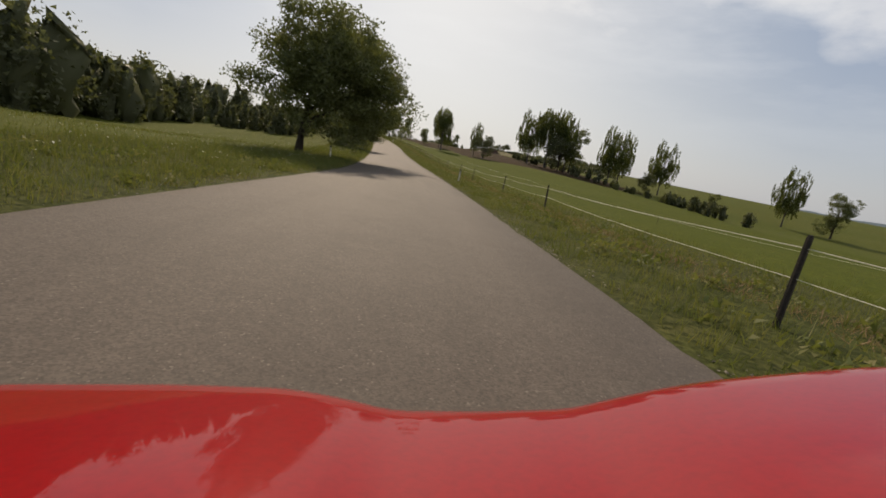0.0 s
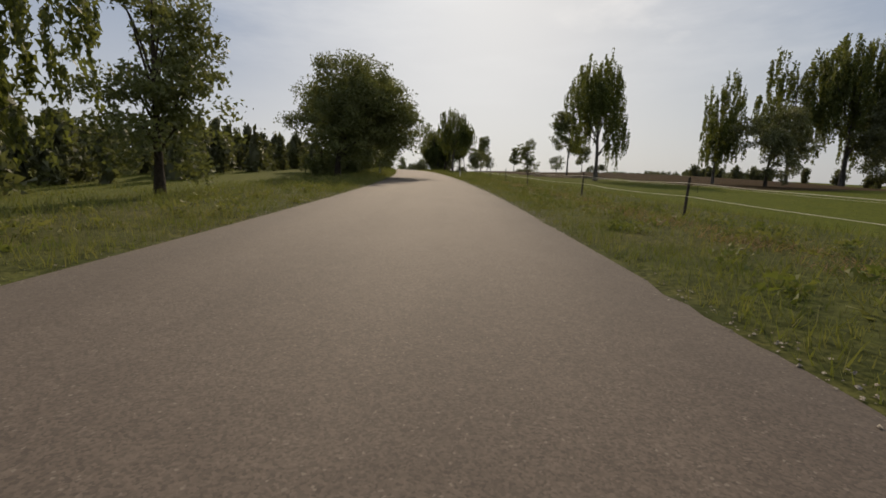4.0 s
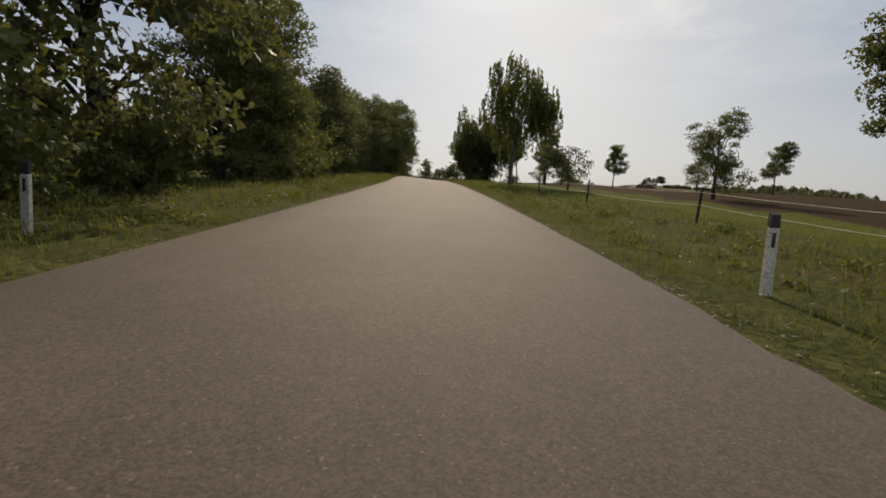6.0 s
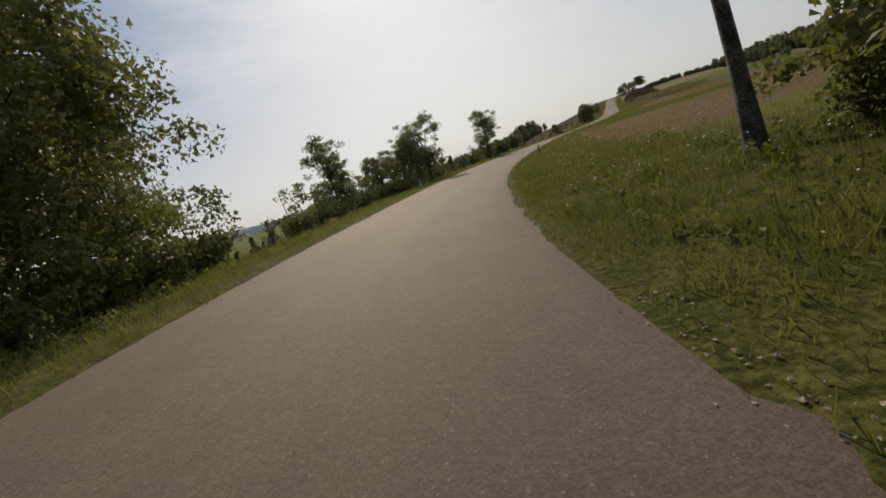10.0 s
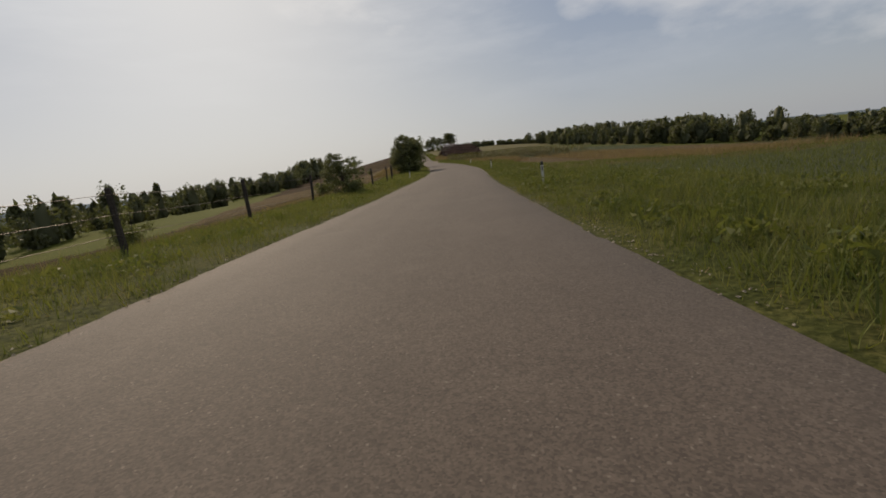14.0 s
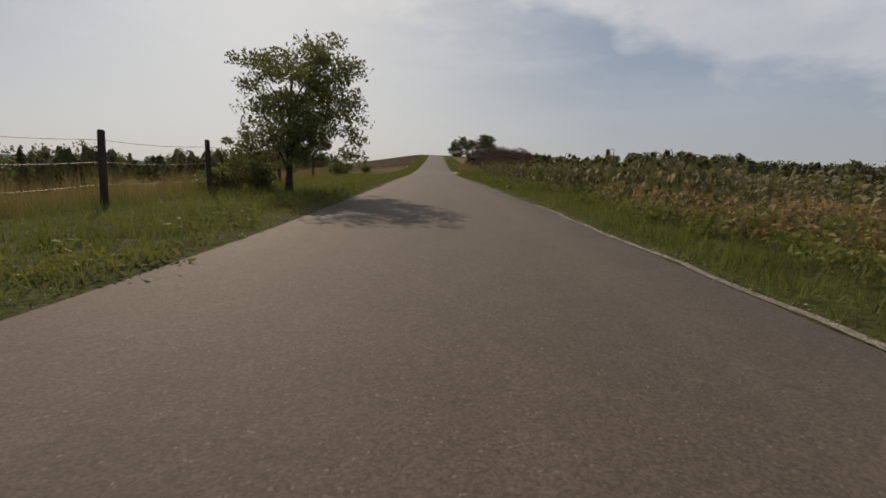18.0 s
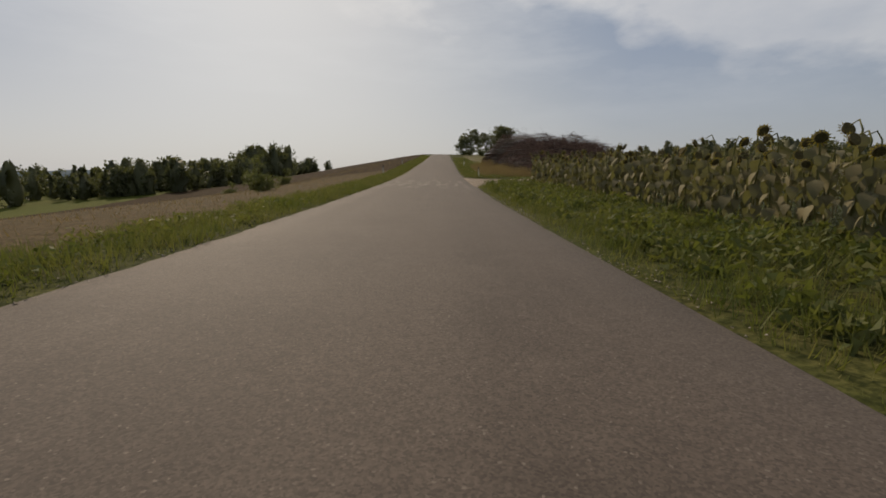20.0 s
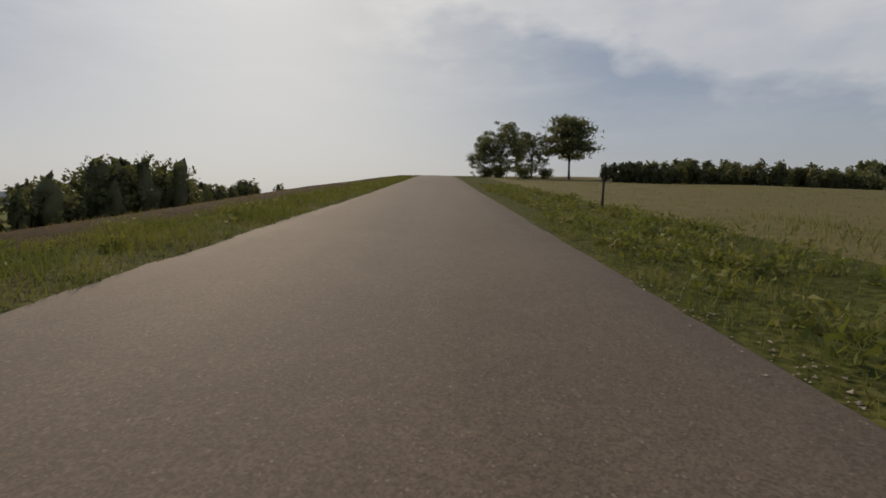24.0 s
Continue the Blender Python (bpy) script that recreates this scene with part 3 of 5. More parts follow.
KINDS = {
    "walnut": lambda: tree("broadleaf_tree", "dark green broadleaf tree with a dense round crown beside the road", 10, 5.4, 1.9, 0.24, LEAF, BARK, 11, 236, 70, 0.155, 20),
    "oak": lambda: tree("broadleaf_tree", "dark broadleaf tree whose crown leans out over the road", 10, 6.6, 1.4, 0.27, LEAF, BARK, 21, 500, 120, 0.15, 26, "round", (1.9, 0.0)),
    "linden": lambda: tree("broadleaf_tree", "leafy green roadside tree with an uneven open crown", 10, 4.0, 1.2, 0.2, LEAF, BARK, 12, 181, 63, 0.15, 13),
    "thicket": lambda: tree("broadleaf_tree", "dark dense roadside tree with leaves down to the grass", 9, 4.2, 0.2, 0.18, DARKLEAF, BARK, 13, 203, 66, 0.165, 17),
    "birch": lambda: tree("birch_tree", "tall weeping birch with hanging twigs and a pale trunk", 13, 4.2, 1.6, 0.22, BIRCHLEAF, BIRCHBARK, 14, 640, 40, 0.135, 18, "weeping"),
    "birch_slim": lambda: tree("birch_tree", "slim birch with a loose narrow crown", 11, 2.9, 1.8, 0.14, BIRCHLEAF, BIRCHBARK, 15, 340, 34, 0.14, 13, "weeping"),
    "maple": lambda: tree("young_tree", "young round-crowned tree on a slim stem in the pasture", 9, 2.6, 2.6, 0.13, LEAF, BARK, 16, 143, 80, 0.14, 12),
    "shrub": lambda: tree("bush", "green leafy bush beside the road", 3, 1.6, 0.1, 0.06, LEAF, BARK, 17, 71, 38, 0.115, 9),
    "apple": lambda: tree("fruit_tree", "small ragged fruit tree with a low spreading crown", 4, 2.0, 0.9, 0.09, DARKLEAF, BARK, 18, 130, 36, 0.1, 8),
    "pine": lambda: tree("pine_tree", "lone pine with a flat layered crown on a bare trunk", 8, 3.0, 3.0, 0.16, DARKLEAF, BARK, 19, 160, 40, 0.16, 9, "pine"),
    "birch_tall": lambda: tree("birch_tree", "tall dark weeping birch with long hanging twigs beside the fence", 13, 4.6, 3.6, 0.24, BIRCHLEAF, BIRCHBARK, 26, 640, 44, 0.135, 18, "weeping"),
    "tall_thicket": lambda: tree("broadleaf_tree", "tall dark tree of the wood, leafy down to the bank", 12, 4.6, 0.3, 0.22, LEAF, BARK, 27, 430, 110, 0.118, 24),
    "birch_bare": lambda: tree("birch_tree", "leaning birch with a bare lower trunk on the bank", 11, 2.8, 4.6, 0.17, BIRCHLEAF, BIRCHBARK, 25, 220, 30, 0.14, 10, "weeping", (-1.6, 0.0)),
}
# station, offset, height, kind
TREES = [
    (34, -7.3, 9.7, "oak"), (14, -15, 8, "linden"), (6, -16, 10, "thicket"), (1, -19, 9, "linden"),
    (68, -5.9, 5.7, "oak"), (74, -7.0, 5.2, "thicket"), (68, -7.5, 2.6, "shrub"), (82, -6.0, 4.5, "linden"), (92, -8, 7.5, "birch_slim"),
    (101, -10, 9, "linden"), (122, -7.3, 9.0, "oak"), (131.5, -8.4, 9.5, "linden"), (138, -8.6, 10.5, "thicket"),
    (146, -9, 8.5, "linden"), (150.5, -8.2, 9.0, "linden"), (149, -10.5, 9.5, "tall_thicket"), (153, -9.6, 7.0, "linden"), (160, -9.0, 6.0, "linden"), (168, -10, 9, "thicket"), (176, -8.6, 7.5, "thicket"),
    (183, -8.0, 7.5, "thicket"), (173.5, -8.6, 8.5, "tall_thicket"), (179.5, -9.4, 9.5, "tall_thicket"), (190, -6.8, 10.5, "tall_thicket"), (197, -6.4, 11.5, "tall_thicket"), (204, -6.3, 12.5, "tall_thicket"), (201, -11.5, 13, "tall_thicket"), (192, -12, 12, "tall_thicket"), (211, -9.0, 13, "tall_thicket"), (217, -9.8, 12.5, "tall_thicket"), (223, -11.5, 9, "tall_thicket"),
    (237, -9.2, 6.0, "linden"), (249, -5.9, 6.4, "linden"), (245, -7.0, 4.6, "thicket"), (241, -7.2, 3.6, "thicket"), (248.5, -7.0, 4.2, "thicket"), (270.5, -5.4, 7.0, "linden"), (271, -6, 2.4, "shrub"), (317.6, -6.4, 2.7, "thicket"), (317.0, -6.0, 2.0, "shrub"), (305, -11, 1.6, "shrub"), (330, -12, 2.2, "shrub"),
    (357.2, -5.7, 5.4, "thicket"), (358.8, -5.6, 5.8, "linden"), (360.6, -6.1, 5.2, "thicket"), (357.0, -5.0, 2.4, "shrub"), (358.2, -5.6, 2.8, "shrub"), (356.2, -6.6, 2.6, "shrub"), (360, -4.8, 2.4, "shrub"), (358.4, -7.2, 3.6, "thicket"), (379.6, -4.9, 5.0, "walnut"), (380.5, -6.0, 2.2, "shrub"), (378.6, -6.6, 1.8, "shrub"), (398, -7, 2.2, "shrub"), (402, -8, 1.8, "shrub"), (424, -9, 2.0, "shrub"), (447, -19, 2.2, "shrub"), (470, -24, 2.6, "shrub"), (452, -24, 1.8, "shrub"),
    (128, 17.4, 11.8, "birch"), (122, 25.5, 9.0, "birch_slim"), (118, 27, 6, "thicket"), (165.5, 8.0, 10.6, "birch_tall"), (198, 14.2, 9.5, "maple"), (200, 20, 9, "maple"), (203, 8.0, 12.2, "birch_slim"), (204.5, 8.9, 9.0, "birch"), (207, 8.9, 10, "thicket"), (209, 10.4, 9, "thicket"), (203.5, 10.8, 10, "thicket"), (206, 16.0, 8.5, "birch_bare"), (211, 15.5, 2.6, "shrub"), (215.2, 6.6, 9.5, "birch_bare"), (213.2, 8.2, 3.2, "shrub"), (214.6, 7.8, 2.4, "shrub"), (214, 9, 3.5, "shrub"), (202, 8.5, 3.2, "shrub"), (205, 10, 3.4, "shrub"), (209, 7.6, 3.0, "shrub"), (206.5, 9.0, 6.5, "thicket"), 
    (144, 20.7, 8.8, "maple"), (152, 17.5, 5.2, "linden"), (165, 33, 5, "maple"), (160, 11.3, 3.3, "apple"), (180, 24, 5.5, "maple"), (178, 15, 5, "linden"), (185, 19, 4, "apple"), (175, 32, 3.6, "apple"),
    (138, 56, 19, "birch"), (141, 51, 17, "birch_slim"), (136, 62, 19, "birch_slim"), (133, 58, 11, "thicket"), (139, 66, 15, "linden"), (124, 70, 17, "birch_slim"), (126, 75, 16, "birch_slim"), (121, 86, 16, "birch_slim"), (119, 80, 6, "thicket"), (104, 112, 16, "birch_slim"), (97, 118, 12, "linden"), (66, 118, 16, "birch_slim"), (60, 108, 12, "maple"), (110, 95, 5, "linden"),
    (531, 9.0, 7.2, "thicket"), (534, 14.0, 6.6, "thicket"), (530, 6.8, 4.6, "thicket"), (530, 9, 3.2, "shrub"), (531, 12.5, 3.0, "shrub"), (529, 7, 2.6, "shrub"), (533, 15.5, 2.8, "shrub"), (531, 18.6, 8.2, "pine"),
]
protos = {}
for s, u, h, kind in TREES:
    base = {"oak": 10, "walnut": 10, "linden": 10, "thicket": 9, "birch": 13, "birch_slim": 11, "maple": 9, "shrub": 3, "apple": 4, "pine": 8, "birch_bare": 11, "birch_tall": 13, "tall_thicket": 12}[kind]
    turn = math.degrees(math.atan2(-np.interp(s, STEP, WAY[:, 0]), np.interp(s, STEP, WAY[:, 1]))) if kind in ("oak", "birch_bare") else (s * 37 + u * 11) % 360
    if kind not in protos:
        protos[kind] = KINDS[kind]()
        protos[kind].matrix_basis = moved(None, s, u, h / base, turn)
    else:
        c = copy_thing(protos[kind], Matrix())
        c.matrix_basis = moved(None, s, u, h / base, turn)

# undergrowth below the row of trees
rng = random.Random(5)
for k in range(44):
    s = 122 + k * 2.35 + rng.uniform(-0.8, 0.8)
    bush = copy_thing(protos["shrub"], Matrix())
    bush.matrix_basis = moved(None, s, -7.0 - rng.uniform(0, 2.2), rng.uniform(0.65, 1.25), rng.uniform(0, 360))
    tagged(bush, "dark undergrowth bush below the roadside trees", "bush", "undergrowth below the trees")
for k in range(11):
    s = 229 + k * 1.5
    bush = copy_thing(protos["shrub"], Matrix())
    bush.matrix_basis = moved(None, s, -6.3 - rng.uniform(0, 2.0), rng.uniform(0.6, 0.95), rng.uniform(0, 360))
    tagged(bush, "green hedge bush on the outer edge of the bend", "bush", "hedge on the bend")


# ---------------------------------------------------------------- far woods
def far_wood(name, label, s0, s1, u0, u1, count, low, high, mat, seed, size=0.62, cone=False, mixed=False):
    rng = np.random.default_rng(seed)
    s, u = rng.uniform(s0, s1, count), rng.uniform(min(u0, u1), max(u0, u1), count)
    x, y, _ = on_road(s, u)
    z = land(x, y)[0]
    verts, polys, n = [], [], 0
    for k in range(count):
        h = rng.uniform(low, high)
        pts, _ = shell(rng, 460, (x[k], y[k], z[k] + h * 0.46), h * 0.4, h * 1.02, 7)
        pine = cone or (mixed and k % 2)
        if pine:
            pts[:, :2] = (x[k], y[k]) + (pts[:, :2] - (x[k], y[k])) * (1.25 * (1 - (pts[:, 2:] - z[k]) / (h * 1.05)).clip(0.05, 1))
        v, q = leaves(rng, pts, 0.3, size * 0.8, 0.3, 1.4)
        verts.append(v), polys.append(q + n)
        n += len(v)
        pile = [(x[k], y[k], z[k] + h * f) for f in (-0.03, 0.1, 0.35, 0.6, 0.82, 0.92)]
        wide = np.array([0.03, 0.08, 0.08, 0.05, 0.02, 0.01] if pine else [0.04, 0.11, 0.16, 0.14, 0.07, 0.02]) * h
        v, q = tube(pile, wide * rng.uniform(0.75, 1.2, 6), 7)
        v = v + rng.normal(0, 0.05 * h, v.shape)
        q = np.vstack([q[:, [0, 1, 2]], q[:, [0, 2, 3]]])
        verts.append(v), polys.append(q + n)
        n += len(v)
    return tagged(new(name, fast_mesh(name, np.vstack(verts), np.vstack(polys), mat)), label, "woods", kind="stuff")


far_wood("woods", "dark edge of a mixed wood behind the meadow", -10, 130, -34, -62, 150, 6, 9, DARKLEAF, 31, 0.42, False, True)
far_wood("woods", "tall dark trees at the near corner of the wood", 40, 84, -33, -46, 34, 7, 10, DARKLEAF, 39, 0.42)
far_wood("woods", "dark wood on the rise beyond the fields", 432, 570, 86, 130, 170, 6, 10, DARKLEAF, 32)
far_wood("woods", "low end of the wood beyond the crop", 365, 436, 98, 128, 80, 3.5, 6.5, DARKLEAF, 42)
far_wood("woods", "clump of tall trees beyond the falling field", 556, 574, -58, -72, 18, 10, 13, DARKLEAF, 43)
far_wood("woods", "row of field trees on the far side of the crop", 455, 540, 55, 80, 40, 4, 7, DARKLEAF, 36, 0.48)
far_wood("woods", "line of trees beyond the falling field", 500, 640, -58, -90, 150, 5.5, 9, DARKLEAF, 33)
far_wood("woods", "wooded slope across the valley", 290, 560, -75, -150, 260, 6, 11, DARKLEAF, 34, 0.62, False, True)
far_wood("young_conifers", "dark stand of young conifers behind the verge", 88, 190, -16, -32, 170, 3.4, 5.2, DARKLEAF, 38, 0.34, True)
far_wood("hedge", "low hedge along the pasture's upper edge", 70, 175, 60, 66, 60, 1.5, 3, DARKLEAF, 35, 0.3)
far_wood("hedge", "low dark hedge beside the lone pine", 521, 527, 20, 60, 44, 1.5, 2.6, DARKLEAF, 40, 0.3)
far_wood("hedge", "long dark hedge on the crest of the meadow", 519, 527, 23, 110, 160, 1.6, 2.9, DARKLEAF, 37, 0.3)


# ---------------------------------------------------------------- posts
def prism(w, d, h, taper=1.0, bevel=0.006, z0=0.0):
    bm = bmesh.new()
    bmesh.ops.create_cube(bm, size=1.0)
    for v in bm.verts:
        f = taper if v.co.z > 0 else 1.0
        v.co = (v.co.x * w * f, v.co.y * d * f, z0 + (v.co.z + 0.5) * h)
    bmesh.ops.bevel(bm, geom=list(bm.edges), offset=bevel, segments=1, affect="EDGES")
    return bm


def done(name, bm, mat):
    me = bpy.data.meshes.new(name)
    bm.to_mesh(me)
    bm.free()
    me.materials.append(mat)
    return me


WHITE = patchy("white_plastic", (0.72, 0.71, 0.68), (0.62, 0.61, 0.57), (0.5, 0.48, 0.42), 0.8, 5.0, 0.5, 0.1, 0.002, 0.5)
BLACK, *_ = material("black_plastic", (0.02, 0.02, 0.02), 0.6, 0.4)
REFLECT, *_ = material("dark_reflector", (0.03, 0.03, 0.035), 0.2, 0.6)
ROPE, *_ = material("white_fence_tape", (0.6, 0.58, 0.5), 0.7, 0.3)
WIRE, *_ = material("rusty_wire", (0.12, 0.09, 0.07), 0.6, 0.4, 0.6)


def surface(s, u):
    """Height of the verge or the field at stations and offsets (arrays)."""
    s, u = np.broadcast_arrays(np.asarray(s, float), np.asarray(u, float))
    x, y, z = on_road(s, u)
    near = z + verge_height(s, u)
    if (np.abs(u) > 9.0).any():
        far = land(x, y)[0].reshape(near.shape)
        return x, y, np.where(np.abs(u) > 9.3, far, near)
    return x, y, near


def stand(s, u, sink=0.0, turn=0.0, lean=(0, 0)):
    """The pose of a post on the verge, turned with the road."""
    x, y, z = surface(s, u)
    dx, dy = np.interp(s, STEP, WAY[:, 0]), np.interp(s, STEP, WAY[:, 1])
    return pose(float(x), float(y), float(z) - sink, lean[0], lean[1], math.degrees(math.atan2(-dx, dy)) + turn)


# ---------------------------------------------------------------- roadside marker posts
def marker_post():
    thing = tagged(new("marker_post"), "white plastic roadside marker post with a black cap", "marker post", "roadside marker posts")
    bm = bmesh.new()
    ring = [(-0.06, -0.025), (0.06, -0.025), (0.045, 0.05), (0, 0.065), (-0.045, 0.05)]
    low, top = [bm.verts.new((x, y, -0.2)) for x, y in ring], [bm.verts.new((x * 0.96, y * 0.96, 0.84 + y * 0.3)) for x, y in ring]
    for k in range(5):
        bm.faces.new((low[k], low[(k + 1) % 5], top[(k + 1) % 5], top[k]))
    bm.faces.new(top)
    part("shaft", done("shaft", bm, WHITE), thing)
    bm = bmesh.new()
    low, top = [bm.verts.new((x * 1.03, y * 1.03, 0.84 + y * 0.3)) for x, y in ring], [bm.verts.new((x * 0.9, y * 0.9, 1.0 + y * 0.5)) for x, y in ring]
    for k in range(5):
        bm.faces.new((low[k], low[(k + 1) % 5], top[(k + 1) % 5], top[k]))
    bm.faces.new(top)
    part("cap", done("cap", bm, BLACK), thing, "black plastic cap")
    part("reflector", done("reflector", shifted(prism(0.04, 0.012, 0.18, 1, 0.003, 0.6), (0, -0.028, 0)), REFLECT), thing, "dark upright reflector")
    return thing


def shifted(bm, by):
    bmesh.ops.translate(bm, verts=list(bm.verts), vec=by)
    return bm


marker = marker_post()
MARKERS = [(30.1, 4.1, 2), (31.6, -4.7, -3), (130.3, 3.95, -2), (131.1, -4.4, 2), (205.8, -4.3, 6), (206.6, 4.7, 9), (240.8, -4.3, -4), (307, 4.3, -1), (334.4, -4.3, 2), (334.85, 3.9, 2),
           (368.5, 4.6, 6), (366.7, -4.2, 3), (437.0, 4.2, -1), (441.5, -4.4, 1), (463.5, 4.2, 0), (463.5, -4.6, 0)]
for k, (s, u, tip) in enumerate(MARKERS):
    m = stand(s, u, 0.0, 0.0, (0, tip))
    if k == 0:
        marker.matrix_basis = m @ Matrix.Scale(0.86, 4)
    else:
        copy_thing(marker, m)


# ---------------------------------------------------------------- pasture fence
def wooden_post(parent, x, y, z, height, radius, seed):
    r = random.Random(seed)
    lean = (r.uniform(-0.05, 0.05), r.uniform(-0.05, 0.05))
    pts = [(x + lean[0] * h, y + lean[1] * h, z + h) for h in (-0.25, 0.1, height * 0.5, height - 0.03, height)]
    v, q = tube(pts, [radius, radius, radius * 0.96, radius * 0.9, radius * 0.6], 7)
    top = np.arange(len(v) - 7, len(v))
    v = np.vstack([v, np.mean(v[-7:], 0)[None]])
    q = np.vstack([q, [(top[k], top[(k + 1) % 7], len(v) - 1, len(v) - 1) for k in range(7)]])
    me = bpy.data.meshes.new("post")
    me.from_pydata(v.tolist(), [], [tuple(dict.fromkeys(map(int, f))) for f in q])
    me.materials.append(POSTWOOD)
    return part("post", me, parent)


def strand(parent, pts, sag, radius, mat, name):
    line = []
    for a, b in zip(pts[:-1], pts[1:]):
        for f in (0, 0.25, 0.5, 0.75):
            p = np.array(a) * (1 - f) + np.array(b) * f
            p[2] -= sag * 4 * f * (1 - f)
            line.append(p)
    line.append(np.array(pts[-1]))
    v, q = tube(line, [radius] * len(line), 4)
    return part(name, fast_mesh(name, v, q, mat), parent)


def fence(name, label, stations, height, radius, levels, sag, thick, mat, line_name, seed):
    thing = tagged(new(name), label, "fence")
    tops = []
    for k, (s, u) in enumerate(stations):
        x, y, z = (float(v) for v in surface(s, u))
        wooden_post(thing, x, y, z, height, radius, seed + k)
        tops.append((x, y, z))
    for h in levels:
        strand(thing, [(x, y, z + h) for x, y, z in tops], sag, thick, mat, line_name)
    return thing


fence("pasture_fence", "wooden posts with white electric tape along the pasture",
      [(-8, 5.2), (4.2, 4.7), (16.9, 5.9), (26, 6.2), (35.2, 6.0), (45, 6.6), (55.3, 6.7), (67.7, 7.2), (76.2, 7.0), (84, 6.8), (95, 6.8), (103, 6.8), (111.6, 6.35), (121, 6.8), (128, 6.7), (137.1, 7.2), (143, 6.4), (150, 6.3), (158, 6.8), (166, 7.2)],
      1.02, 0.036, (0.55, 0.88), 0.06, 0.0045, ROPE, "tape", 100)
fence("strip_fence", "low white tape on thin stakes that splits the pasture",
      [(-4, 13), (10, 14), (24, 15), (38, 15.5), (52, 16), (66, 16), (80, 16), (94, 15.5), (108, 15), (122, 14), (136, 13)], 0.5, 0.012, (0.42,), 0.05, 0.0045, ROPE, "tape", 140)
fence("wire_fence", "weathered wooden posts with rusty wire beside the falling field",
      [(281, -6.6), (288, -6.5), (294, -6.8), (299, -6.5), (305.2, -6.6), (313.3, -7), (320, -6.8), (327, -6.6), (334.2, -6.6), (340.1, -6.9), (347.6, -7.6)],
      1.55, 0.075, (0.5, 0.95, 1.4), 0.05, 0.006, WIRE, "wire", 180)
fence("wire_fence", "weathered wooden posts with sagging wire in the tall dry grass",
      [(363, -9), (368.7, -7.2), (374, -6.9), (378, -6.7), (385, -7), (392, -7.4)], 1.6, 0.075, (0.5, 0.95, 1.4), 0.06, 0.006, WIRE, "wire", 220)


def stake(s, u, height, label, radius=0.04):
    x, y, z = (float(v) for v in surface(s, u))
    thing = tagged(new("stake"), label, "stake")
    wooden_post(thing, x, y, z, height, radius, int(s * 7)).name = "shaft"
    return thing


stake(241.3, 4.7, 0.9, "short dark wooden stake in the verge grass")
stake(226, -7.6, 1.3, "dark wooden stake beside the hedge on the bend")
stake(481.9, 5.6, 0.95, "dark slim pole in the verge beside the mown meadow", 0.035)
stake(521.6, 8.6, 0.9, "dark slim pole in the verge near the crest", 0.035)


# ---------------------------------------------------------------- side tracks
def track(name, label, s0, s1, u_in, u_out, mat, before, after, reach):
    """A turning that leaves the road sideways between two stations, flared at its mouth."""
    rows, n = [], 30
    for k in range(n):
        u = u_in + (u_out - u_in) * (k / (n - 1)) ** 1.6
        wide = math.exp(-abs(u - u_in) / reach)
        wob = 0.12 * math.sin(u * 1.7) + 0.08 * math.sin(u * 3.1)
        ss = np.linspace(s0 - before * wide + wob, s1 + after * wide + 0.5 * wob, 11)
        uu = np.full(11, u)
        x, y, z = on_road(ss, uu)
        base = z + cross(ss, uu) if abs(u) < 9.3 else land(x, y)[0] + 0.03
        edge = np.array([-0.1, 0, 0.004, 0.008, 0.008, 0.008, 0.008, 0.008, 0.004, 0, -0.1])
        rows.append(np.stack([x, y, base + edge - (0.06 if k == 0 else 0.012)], 1))
    return tagged(new(name, mesh_of(name, np.vstack(rows), grid_faces(n, 11), True, [mat])), label, "track", kind="structure")


track("gravel_track", "pale gravel field track that joins the road", 430.5, 434.8, 2.75, 34, GRAVEL, 8.5, 3.5, 2.2)

# the pale crumbling rim of the asphalt
PALE = patchy("pale_crumbled_edge", (0.4, 0.37, 0.31), (0.3, 0.27, 0.22), (0.14, 0.12, 0.1), 0.8, 9.0, bump=0.6, depth=0.02)
rim = lambda s, u: cross(s, np.full_like(u, HALF)) - 0.008
ribbon("road_edge", 322, 378, [wobble(HALF - 0.04, 2.0, 0.07), wobble(HALF + 0.02, 2.0, 0.08), wobble(HALF + 0.07, 2.0, 0.08)], rim, PALE, "pale broken rim of the asphalt", "road edge", 0.5)


